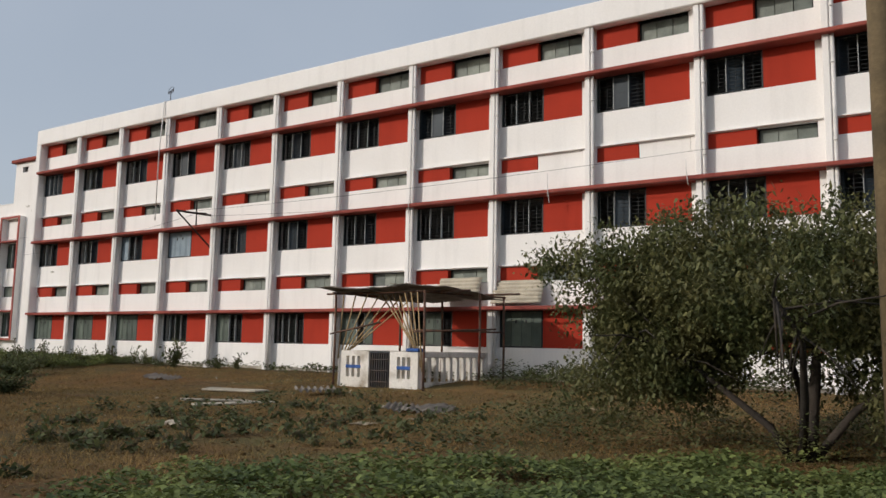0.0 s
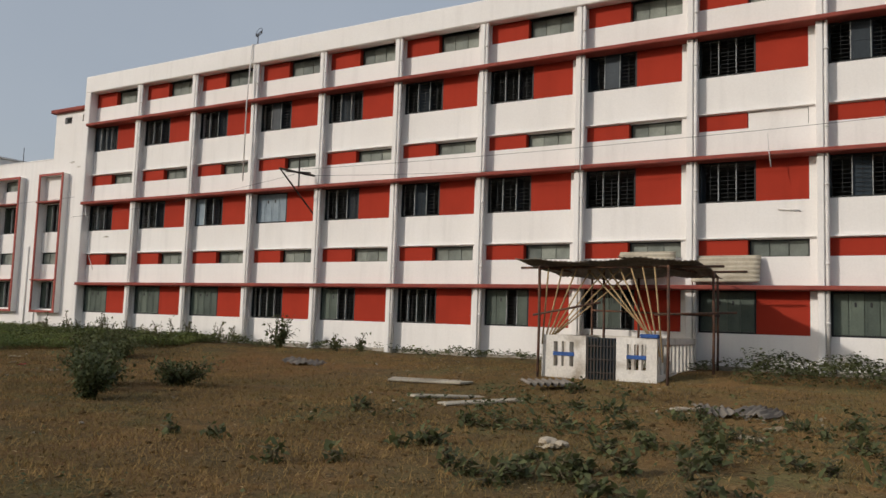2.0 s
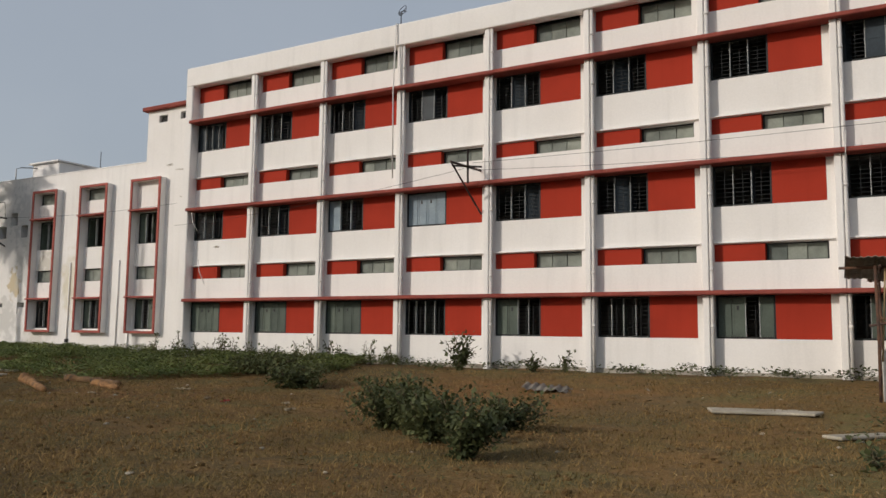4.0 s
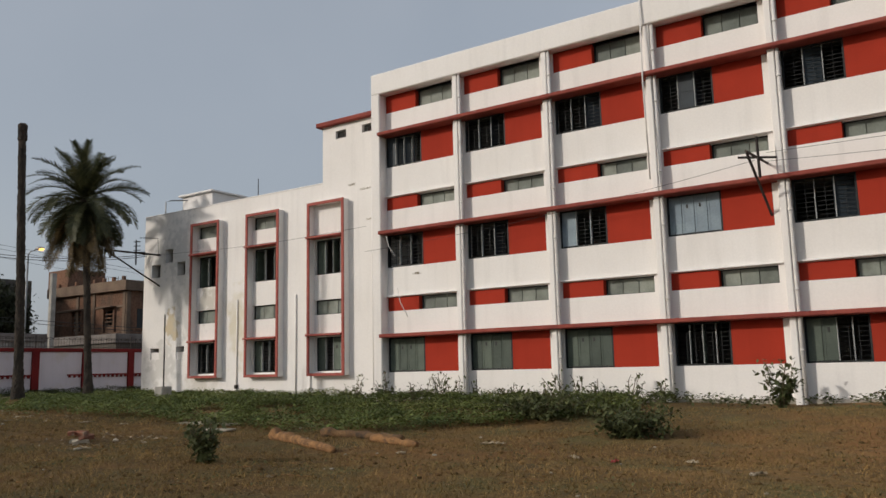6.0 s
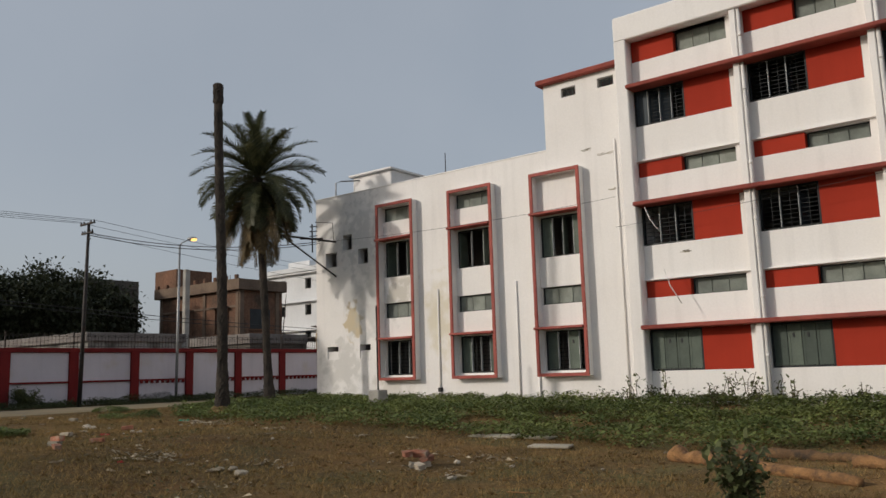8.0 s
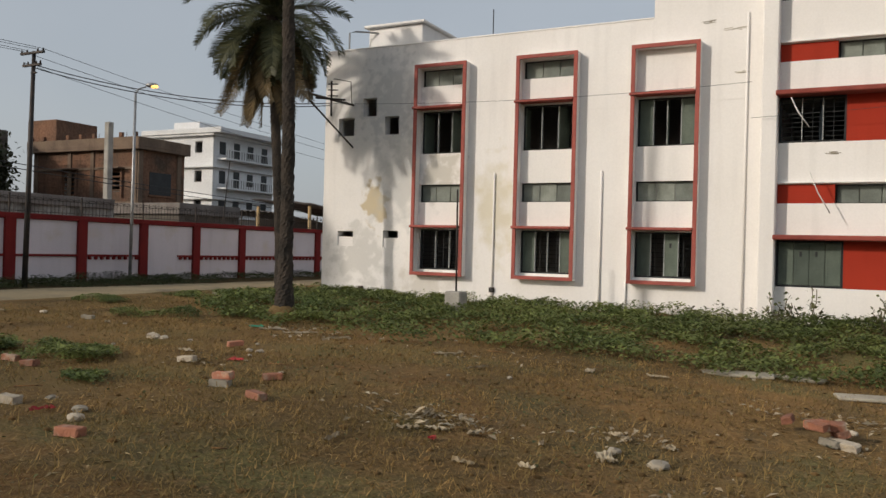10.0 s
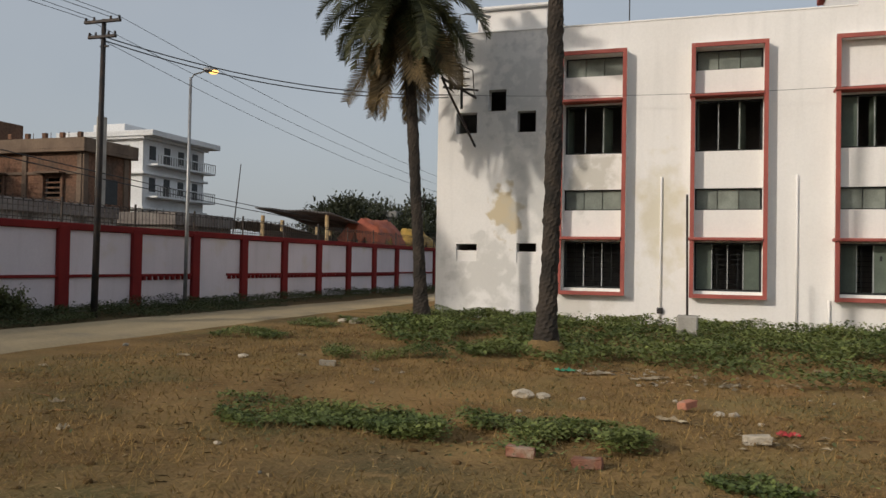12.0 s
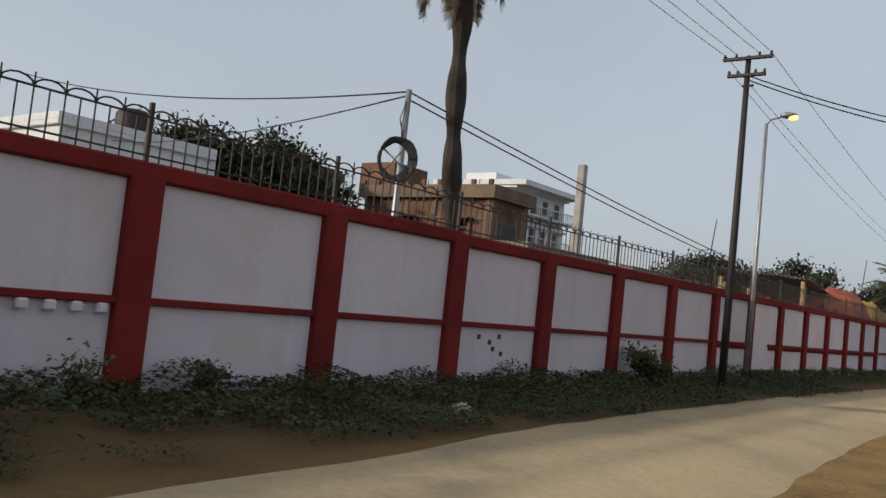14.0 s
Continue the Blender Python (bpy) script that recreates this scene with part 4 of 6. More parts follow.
xs, ys = rng.uniform(-27.5, -19.0, 5000), rng.uniform(11.5, 15.4, 5000)
creeper("weed_bed", "grey weeds before the white wall", xs, ys, 0.26, 0.055, WEED, 0.0, 1.8, 12.0)


def plant(name, x, y, h, r, n, size, mat, label, stems=7):
    """A bush of thin stems with leaves in clumps along them."""
    z0 = ground_at(x, y)
    ob = thing(name, x, y, z0, label, "bush")
    lines, pts = [], []
    for i in range(stems):
        a, lean = rng.uniform(0, 2 * math.pi), r * (0.35 + 0.65 * rng.random())
        top = h * rng.uniform(0.45, 1.0)
        line = [Vector((x + 0.04 * math.cos(a), y + 0.04 * math.sin(a), z0 - 0.03))]
        for k in range(1, 6):
            t = k / 5
            line.append(Vector((x + lean * t * math.cos(a) + rng.normal(0, 0.02), y + lean * t * math.sin(a) + rng.normal(0, 0.02), z0 + top * t ** 0.8)))
        lines.append(line)
        for k in range(n // stems):
            t = 0.05 + 0.95 * rng.random()
            j = min(int(t * 5), 4)
            p = line[j].lerp(line[j + 1], t * 5 - j)
            pts.append(p + Vector(rng.normal(0, 0.03 + 0.05 * r * (0.3 + t), 3)))
    pts = np.array([tuple(p) for p in pts])
    pts[:, 2] = np.maximum(pts[:, 2], z0 + 0.02)
    for line in lines:
        tube("stem", line, 0.007, STEM, ob, 5)
    leaves("foliage", pts, size, mat, ob, 0.6)
    return ob


for x, y, h, r, n, s, lab in (
    (-14.6, 7.5, 0.5, 0.42, 2900, 0.042, "straggly grey-green bush on bare soil"),
    (-14.1, 7.2, 0.52, 0.42, 2500, 0.042, "straggly grey-green bush on bare soil"),
    (-13.7, 6.85, 0.38, 0.36, 1400, 0.05, "straggly grey-green bush on bare soil"),
    (-13.1, 6.3, 0.54, 0.34, 1900, 0.042, "straggly grey-green bush on bare soil"),
    (-13.5, 7.95, 0.34, 0.45, 1800, 0.04, "low spreading grey-green bush"),
    (-21.6, 6.72, 0.42, 0.2, 800, 0.05, "small upright weed bush beside the logs"),
    (-17.55, 14.4, 0.72, 0.42, 460, 0.075, "tall leafy shrub against the white wall"),
    (-16.1, 14.6, 0.45, 0.16, 130, 0.06, "small leafy shrub against the white wall"),
    (-15.5, 14.7, 0.45, 0.14, 110, 0.06, "small leafy shrub against the white wall"),
    (-18.7, 10.9, 0.34, 0.7, 2200, 0.055, "low spreading grey-green bush"),
    (-20.6, 12.2, 0.38, 0.9, 2600, 0.055, "low spreading grey-green bush"),
    (-39.95, 10.6, 0.42, 0.36, 3000, 0.04, "dense dark bush at the boundary wall"),
    (-40.15, 3.85, 0.26, 0.2, 420, 0.035, "small weed bush at a wall pillar"),
    (-40.15, 3.0, 0.26, 0.2, 380, 0.035, "small weed bush at a wall pillar"),
):
    plant("bush", x, y, h, r, n, s, WEED, lab, 16 if r > 0.4 else 9)
WEEDS = [(-8.69, 4.61), (-8.73, 5.84), (-8.62, 6.16), (-7.7, 5.13), (-7.51, 5.2), (-7.38, 5.3), (-7.26, 5.45), (-7.2, 5.6), (-8.11, 7.73), (-8.62, 9.44), (-8.3, 7.43), (-8.76, 7.36), (-7.2, 6.34), (-6.83, 4.92), (-7.16, 7.19), (-6.86, 7.08), (-6.75, 8.02), (-6.56, 7.76), (-7.34, 9.48), (-5.96, 5.61), (-5.7, 6.54), (-6.19, 9.53), (-6.43, 6.18), (-10.26, 7.56), (-10.1, 5.25)]
WEEDS += [(-8.05, 9.47), (-5.81, 9.93), (-6.84, 5.63), (-7.11, 5.51), (-7.47, 5.57), (-6.5, 4.83), (-5.49, 3.77), (-7.33, 5.05), (-7.65, 8.3), (-8.59, 7.32), (-6.39, 7.56), (-6.15, 5.98), (-5.13, 6.63), (-9.38, 11.25), (-6.9, 8.9), (-5.4, 8.2), (-5.1, 7.5), (-5.7, 9.0)]
for x, y in WEEDS:
    for k in range(2):
        plant("weed", x + rng.normal(0, 0.13), y + rng.normal(0, 0.13), rng.uniform(0.07, 0.17), rng.uniform(0.05, 0.12), 34, 0.055, WEED, "small drooping weed on bare soil", 4)
for i in range(26):
    x = rng.uniform(-26, -19.5)
    plant("weed", x, rng.uniform(14.3, 15.3), rng.uniform(0.35, 0.65), 0.16, 40, 0.06, WEED, "tall thin weed in front of the white wall", 4)

n = 30000
xs, ys = rng.uniform(-36.4, -2.5, n), rng.uniform(2.4, 14.5, n)
creeper("ground_cover", "thin olive ground cover on the dry soil", xs, ys, 0.03, 0.026, WEED, 0.16, 0.8, 31.0)
# dry grass on the soil
n = 460000
xs, ys = rng.uniform(-36.4, 1.0, n), 2.0 + 12.0 * rng.random(n) ** 1.5
keep = noise_at(xs, ys, 0.9, 21.0) > -0.25 + rng.normal(0, 0.2, n)
xs, ys = xs[keep], ys[keep]
n = len(xs)
a, ln, w = rng.uniform(0, 2 * math.pi, n), rng.uniform(0.02, 0.06, n), rng.uniform(0.0018, 0.0048, n)
p = np.stack([xs, ys, ground_z(xs, ys) + 0.004], 1)
d = np.stack([np.cos(a), np.sin(a), rng.uniform(0.1, 1.3, n)], 1) * ln[:, None]
s = np.stack([-np.sin(a), np.cos(a), np.zeros(n)], 1) * w[:, None]
v = np.stack([p - s, p + s, p + d], 1).reshape(-1, 3)
grass = place(new("dry_grass", fast_mesh("dry_grass", v, np.arange(3 * n).reshape(-1, 3), STRAW)), Matrix())
tagged(grass, "short dry straw-coloured grass on the soil", "grass", kind="stuff")
# crumbs and clods of soil
t = (1 + 5 ** 0.5) / 2
ICO = np.array([(-1, t, 0), (1, t, 0), (-1, -t, 0), (1, -t, 0), (0, -1, t), (0, 1, t), (0, -1, -t), (0, 1, -t), (t, 0, -1), (t, 0, 1), (-t, 0, -1), (-t, 0, 1)]) / 1.9
ICOF = np.array([(0, 11, 5), (0, 5, 1), (0, 1, 7), (0, 7, 10), (0, 10, 11), (1, 5, 9), (5, 11, 4), (11, 10, 2), (10, 7, 6), (7, 1, 8), (3, 9, 4), (3, 4, 2), (3, 2, 6), (3, 6, 8), (3, 8, 9), (4, 9, 5), (2, 4, 11), (6, 2, 10), (8, 6, 7), (9, 8, 1)])
n = 26000
xs, ys = rng.uniform(-36.3, 0.5, n), 2.3 + 9.5 * rng.random(n) ** 1.4
keep = noise_at(xs, ys, 0.7, 41.0) > -0.15 + rng.normal(0, 0.2, n) + 0.35 * (xs < -28)
xs, ys = xs[keep], ys[keep]
n = len(xs)
r = 0.005 + 0.026 * rng.random(n) ** 7
v = ICO[None] * rng.uniform(0.65, 1.3, (n, 12, 1)) * r[:, None, None] * np.array([1.2, 1.0, 0.7])
v = v + np.stack([xs, ys, ground_z(xs, ys) + 0.15 * r], 1)[:, None, :]
f = (ICOF[None] + 12 * np.arange(n)[:, None, None]).reshape(-1, 3)
clods = place(new("soil_clods", fast_mesh("soil_clods", v.reshape(-1, 3), f, CLOD)), Matrix())
tagged(clods, "loose brown crumbs and clods of dry soil", "soil", kind="stuff")
n = 30000
xs, ys = rng.uniform(-36.4, -2.0, n), 2.6 + 9.5 * rng.random(n) ** 1.2
lit = np.stack([xs, ys, ground_z(xs, ys) + 0.006], 1)
scraps = leaves("litter_scraps", lit, 0.05 * rng.uniform(0.3, 1.5, n) * rng.uniform(0.4, 1.0, n), CHIP, None, 0.14, 0.10)
tagged(scraps, "small pale scraps of litter and wood chips", "litter", kind="stuff")


for x, y, r, n in ((-27.35, 5.95, 0.3, 190), (-26.2, 6.5, 0.22, 60), (-31.0, 9.4, 0.4, 110), (-30.1, 9.0, 0.4, 70), (-28.2, 8.7, 0.35, 60), (-30.0, 6.5, 0.2, 60), (-25.0, 8.3, 0.4, 160), (-24.75, 7.2, 0.3, 60), (-25.4, 5.4, 0.35, 60), (-7.0, 10.2, 0.7, 160), (-8.9, 11.7, 0.8, 120), (-12.0, 12.5, 1.2, 120)):
    xs, ys = x + rng.normal(0, r, n), y + rng.normal(0, 0.6 * r, n)
    pile = leaves("litter_scatter", np.stack([xs, ys, ground_z(xs, ys) + 0.012 + 0.03 * rng.random(n)], 1), 0.05 * rng.uniform(0.3, 1.5, n), LITTER, None, 0.25, 0.22)
    tagged(pile, "scattered pale scraps of paper, plastic and chips", "litter", kind="stuff")


# ---- trees ----
def crown_points(c, radii, clumps, per, spread_, low=-0.6, rag_=0.22):
    pts = []
    for i in range(clumps):
        while True:
            u = rng.uniform(-1, 1, 3)
            q = np.linalg.norm(u)
            if 0.45 < q < 1.0 and u[2] > low:
                break
        wob = 1.0 + rag_ * noise.noise(tuple(u * 2.3 + c[0]))
        pts.append(np.array(c) + u * radii * wob + rng.normal(0, spread_, (per, 3)))
    return np.concatenate(pts)


tree = thing("spreading_tree", -1.55, 8.55, 0.05, "low wide dusty-leaved tree with leaning dark limbs", "tree")
base = Vector((-1.55, 8.55, 0.0))
limbs = [
    [base, base + Vector((0.05, 0, 0.35)), base + Vector((0.1, 0.05, 0.8)), base + Vector((0.15, 0, 1.5))],
    [base + Vector((-0.05, -0.1, 0)), base + Vector((-0.25, -0.2, 0.35)), base + Vector((-0.8, -0.3, 0.8)), base + Vector((-1.6, -0.5, 1.3))],
    [base + Vector((0.1, 0, 0.1)), base + Vector((0.4, 0.1, 0.5)), base + Vector((1.2, 0.2, 1.1)), base + Vector((2.0, 0.1, 1.5))],
    [base + Vector((0, 0.1, 0.1)), base + Vector((-0.1, 0.5, 0.6)), base + Vector((-0.4, 1.2, 1.2)), base + Vector((-0.6, 1.6, 1.6))],
    [base + Vector((0, -0.1, 0.1)), base + Vector((0.1, -0.5, 0.6)), base + Vector((0.2, -1.1, 1.1)), base + Vector((0.1, -1.6, 1.4))],
]
for i, limb in enumerate(limbs):
    tube("trunk" if i == 0 else "limb", limb, [0.10, 0.07, 0.045, 0.02] if i == 0 else [0.042, 0.034, 0.024, 0.012], BARK, tree, 8)
twigs = []
for i in range(60):
    limb = limbs[i % 5]
    p = limb[2].lerp(limb[3], rng.random())
    q = p + Vector(rng.normal(0, 1, 3)) * 0.4
    q.z = min(max(q.z, 0.75), 2.0)
    twigs.append([p, p.lerp(q, 0.5) + Vector((0, 0, 0.05)), q])
for line in twigs:
    tube("twig", line, [0.012, 0.009, 0.004], BARK, tree, 4)
pts = np.concatenate([
    crown_points((-1.75, 8.75, 1.55), np.array([1.8, 1.5, 0.70]), 700, 92, 0.10, -0.75, 0.38),
    crown_points((0.75, 9.1, 1.45), np.array([1.5, 1.4, 0.8]), 480, 95, 0.12, -0.8, 0.35),
    crown_points((-2.75, 8.6, 1.2), np.array([0.72, 0.7, 0.78]), 400, 95, 0.09, -0.85, 0.4),
    crown_points((-0.2, 9.5, 1.1), np.array([1.6, 0.8, 0.9]), 380, 80, 0.13, -0.95, 0.4),
    crown_points((0.25, 8.15, 0.62), np.array([1.1, 0.7, 0.55]), 330, 80, 0.10, -0.95, 0.35),
    crown_points((-3.3, 8.35, 0.65), np.array([0.5, 0.5, 0.3]), 60, 40, 0.10),
    crown_points((-3.45, 8.2, 1.84), np.array([0.7, 0.35, 0.18]), 60, 50, 0.07),
    crown_points((-1.6, 8.5, 2.12), np.array([1.7, 1.0, 0.22]), 60, 40, 0.06),
    crown_points((-2.6, 8.4, 2.2), np.array([0.35, 0.3, 0.14]), 12, 36, 0.06),
])
leaves("crown", pts, 0.037, TREELEAF, tree, 0.8, 0.32)
gpole = thing("weathered_post", -0.68, 7.0, 0.05, "tall weathered ochre concrete post beside the tree", "post")
tube("shaft", [(-0.68, 7.0, -0.1), (-0.68, 7.0, 3.0), (-0.69, 7.0, 6.0)], [0.088, 0.088, 0.088], material("ochre_post", (0.17, 0.125, 0.07), (0.09, 0.07, 0.042), 0.95, 3, 30, 0.4, streak=0.3), gpole, 12)
xs, ys = rng.uniform(-5.0, 1.5, 26000), rng.uniform(7.2, 11.0, 26000)
creeper("weed_bed", "brown-green undergrowth beneath the spreading tree", xs, ys, 0.36, 0.036, TREELEAF, -0.1)


# ---- palms ----
def frond_mesh(elev, length, droop, mat, leaf):
    """A feather palm frond along +x: a curved rib with two rows of leaflets."""
    n = 30
    pts, ang = [Vector((0, 0, 0))], radians(elev)
    for i in range(n):
        ang -= radians(droop) / n * (0.4 + 1.2 * i / n)
        pts.append(pts[-1] + Vector((math.cos(ang), 0, math.sin(ang))) * (length / n))
    verts, faces = tube_data(pts, list(np.linspace(0.022, 0.004, n + 1)), 4, False)
    for i in range(3, n + 1):
        t = i / n
        d = (pts[i] - pts[i - 1]).normalized()
        up = Vector((0, 1, 0)).cross(d) * -1
        for s in (-1, 1):
            for h in (0, 0.5):
                p = pts[i - 1].lerp(pts[i], 0.5 + h)
                w = leaf * (0.55 + 0.75 * math.sin(math.pi * min(1, t * 0.9 + 0.1)))
                e = p + d * w * 0.55 + Vector((0, s * w * 0.75, 0)) + up * w * rng.uniform(0.05, 0.35) - Vector((0, 0, 0.12 * w))
                side = d * 0.0135
                k = len(verts)
                verts += [p - side, p + side, p.lerp(e, 0.6) + side * 0.8, e, p.lerp(e, 0.6) - side * 0.8]
                faces.append((k, k + 1, k + 2, k + 3, k + 4))
    return link_mesh("frond", verts, faces, mat)


FRONDS = [frond_mesh(e, l, d, FROND, 0.25) for e, l, d in ((78, 1.45, 40), (55, 1.6, 55), (35, 1.65, 72), (10, 1.6, 84), (-20, 1.5, 70), (-48, 1.4, 38))]
DRY = [frond_mesh(e, l, d, DEADFROND, 0.22) for e, l, d in ((-50, 1.55, 45), (-66, 1.75, 22), (-78, 1.85, 10))]


def trunk(name, line, radii, scars, parent, label=""):
    """A palm trunk with a lattice of leaf scars."""
    sides = 18
    verts, faces = tube_data(line, radii, sides)
    for i, (c, r) in enumerate(zip(line, radii)):
        for k in range(sides):
            v = verts[i * sides + k]
            a, z = 2 * math.pi * k / sides, c[2]
            out = Vector((v.x - c[0], v.y - c[1], 0))
            rough = abs(math.sin(z * scars * 1.5 + 1.05 * (k % 3) + 0.8 * noise.noise((z * 2, a, 0))))
            v += out * (0.20 * rough - 0.08 + 0.16 * noise.noise((3 * math.cos(a), 3 * math.sin(a), z * 7)))
    return tagged(place(new(name, link_mesh(name, verts, faces, BARK)), Matrix(), parent), label)


def palm(x, y, z0, top, crown_z, label, lean=(0, 0), size=1.0, dry=24):
    ob = thing("date_palm", x, y, z0, label, "palm")
    line, radii = [], []
    for i in range(150):
        t = i / 149
        line.append((x + lean[0] * t, y + lean[1] * t, z0 - 0.1 + (crown_z - z0 + 0.1) * t))
        flare = 0.10 * math.exp(-t * 14)
        radii.append(size * (0.084 + flare + 0.03 * smooth01((t - 0.86) / 0.1)) * (1 + 0.10 * noise.noise((i * 0.15, x, 0))))
    trunk("trunk", line, radii, 16, ob, "scarred grey-brown palm trunk")
    c = Matrix.Translation((x + lean[0], y + lean[1], crown_z))
    scale = Matrix.Scale(size * 1.05, 4)
    rows = ((0, 6), (1, 9), (2, 11), (3, 11), (4, 12), (5, 14))
    for k, n in rows:
        for i in range(n):
            a = 360 * (i + 0.37 * k) / n + rng.uniform(-9, 9)
            place(new("frond", FRONDS[k]), c @ pose(0, 0, 0.12 - 0.05 * k, 0, rng.uniform(-7, 7), a) @ pose(0, 0, 0, rng.uniform(-25, 25)) @ scale, ob)
    for i in range(dry):
        a = 360 * i / max(dry, 1) + rng.uniform(-8, 8)
        place(new("dry_frond", DRY[i % 3]), c @ pose(0, 0, -0.22, 0, rng.uniform(-6, 6), a) @ pose(0, 0, 0, rng.uniform(-30, 30)) @ scale, ob)
    return ob


palm(-34.78, 13.78, 0.46, 0, 5.92, "tall date palm with a dense green crown and dry skirt", (-0.35, -0.1))
palm(-40.9, 39.0, 0.6, 0, 3.5, "distant date palm behind the boundary wall", (0, 0), 1.25, 6)
stump = thing("dead_palm_trunk", -32.13, 10.44, 0.42, "tall bare dead palm trunk with a broken top", "tree")
line, radii = [], []
for i in range(170):
    t = i / 169
    line.append((-32.13 + 0.16 * t + 0.03 * math.sin(t * 5), 10.44 - 0.28 * t, 0.36 + 6.25 * t))
    radii.append((0.092 - 0.02 * t + 0.16 * math.exp(-t * 26) + 0.0) * (1 + 0.14 * noise.noise((i * 0.2, 3, 0))) * (1.25 if t > 0.94 else 1) * (0.55 if i == 169 else 1))
trunk("trunk", line, radii, 15, stump)
tube("root_mound", [(-32.12, 10.43, 0.34), (-32.12, 10.43, 0.5), (-32.12, 10.43, 0.62)], [0.36, 0.27, 0.15], SOIL, stump, 12)
rpalm = thing("ragged_palm", -40.95, 7.50, 0.5, "ragged palm trunk with old leaf sheaths behind the wall", "palm")
line, radii = [], []
for i in range(60):
    t = i / 59
    line.append((-40.95 - 0.2 * t + 0.02 * math.sin(9 * t), 7.50 - 0.15 * t + 0.02 * math.cos(7 * t), 0.4 + 5.9 * t))
    radii.append(0.072 + 0.04 * abs(math.sin(6.5 * t * math.pi)) * (1 if i % 7 else 0.6) + 0.01 * rng.random())
tube("trunk", line, radii, BARK, rpalm, 10, "", False)
for i in range(14):
    place(new("dry_frond", DRY[i % 3]), pose(-41.15, 7.35, 6.25, 0, rng.uniform(-6, 6), 360 * i / 14), rpalm)


def far_tree(x, y, h, r, n, leaf, label="distant dark leafy tree"):
    z0 = float(gz(x, y))
    ob = thing("tree", x, y, z0, label, "tree", "far trees")
    tube("trunk", [(x, y, z0 - 0.2), (x + 0.1, y, z0 + h * 0.3), (x, y + 0.1, z0 + h * 0.65)], [0.035 * h, 0.03 * h, 0.015 * h], BARK, ob, 8)
    for i in range(6):
        a = i * 1.05
        tube("limb", [(x, y, z0 + h * 0.3), (x + r * 0.3 * math.cos(a), y + r * 0.3 * math.sin(a), z0 + h * 0.5), (x + r * 0.6 * math.cos(a), y + r * 0.6 * math.sin(a), z0 + h * 0.68)], [0.02 * h, 0.014 * h, 0.006 * h], BARK, ob, 6)
    pts = crown_points((x, y, z0 + h * 0.62), np.array([r, r, h * 0.36]), n, 46, 0.10 * r, -0.8)
    leaves("crown", pts, leaf * 1.3, FARLEAF, ob, 0.7)
    return ob


for x, y, h, r, n, lf in ((-60, 20.2, 6.1, 2.7, 420, 0.12), (-63.5, 24.5, 6.4, 3.0, 340, 0.14), (-61, 17.2, 6.0, 2.6, 340, 0.12), (-53.0, 50, 5.0, 2.6, 210, 0.14), (-47.5, 47, 3.6, 2.0, 180, 0.13), (-49.5, 55, 5.4, 3.0, 210, 0.15), (-44.5, 60, 4.8, 3.2, 210, 0.15), (-40.5, 75, 5.5, 4.0, 240, 0.17), (-58, 62, 6.2, 4.0, 210, 0.17), (-34.5, 84, 6.0, 4.5, 240, 0.18)):
    far_tree(x, y, h, r, n, lf)


# ---- shelter ----
shelter = thing("garden_shelter", -9.4, 13.6, 0.3, "small derelict shelter with low white walls and a sagging roof", "shelter")
SX0, SX1, SY0, SY1, SZ0, SZ1 = -10.33, -8.50, 12.44, 14.75, 0.15, 0.90


def slotted(x0, x1, label=""):
    """A low wall piece with three upright slots and a blue bar across them."""
    w = x1 - x0
    sl = [(x0 + w * c - 0.035, x0 + w * c + 0.035, 0.42, 0.80) for c in (0.32, 0.5, 0.68)]
    wall = pierced("low_wall", (x0, x1), (SZ0, SZ1), sl, SY0, SY0 + 0.10, PLASTER, shelter, label)
    block("blue_bar", x0 + w * 0.26, x0 + w * 0.74, SY0 - 0.012, SY0 + 0.03, 0.58, 0.64, BLUE, wall, 0.005)
    return wall


PLASTER = material("peeling_whitewash", (0.74, 0.71, 0.66), (0.62, 0.58, 0.52), 0.95, 1.5, 30, 0.3, streak=0.2, spots=((0.36, 0.31, 0.25), 2.2, 0.56, 0.7))
slotted(SX0, -9.60)
slotted(-9.12, SX1)
gate = block("gate", -9.59, -9.13, SY0 + 0.03, SY0 + 0.06, 0.2, 0.88, DARKGATE, shelter, 0.005, "dark metal sheet gate")
for i in range(9):
    x = -9.57 + 0.052 * i
    block("gate_slat", x - 0.012, x + 0.012, SY0 + 0.005, SY0 + 0.028, 0.22, 0.87, IRON, gate, 0.003)
for z in (0.35, 0.55, 0.75):
    block("gate_rail", -9.58, -9.14, SY0 - 0.004, SY0 + 0.012, z - 0.012, z + 0.012, IRON, gate, 0.003)
block("coping_cap", -8.75, -8.48, SY0 - 0.03, SY0 + 0.14, SZ1, SZ1 + 0.06, BLUE, shelter, 0.01, "blue painted cap")
for x in (SX0, SX1 - 0.10):
    n = 9
    posts = [SY0 + 0.18 + (SY1 - SY0 - 0.2) * i / n for i in range(n + 1)]
    block("side_rail", x, x + 0.1, SY0 + 0.102, SY1, SZ0, 0.36, PLASTER, shelter, 0.008)
    block("side_rail", x, x + 0.1, SY0 + 0.102, SY1, 0.80, 0.90, PLASTER, shelter, 0.008)
    for y in posts:
        block("baluster", x + 0.02, x + 0.08, y - 0.045, y + 0.045, 0.36, 0.80, PLASTER, shelter, 0.008)
block("low_wall", SX0, SX1, SY1, SY1 + 0.1, SZ0, SZ1, PLASTER, shelter, 0.01)
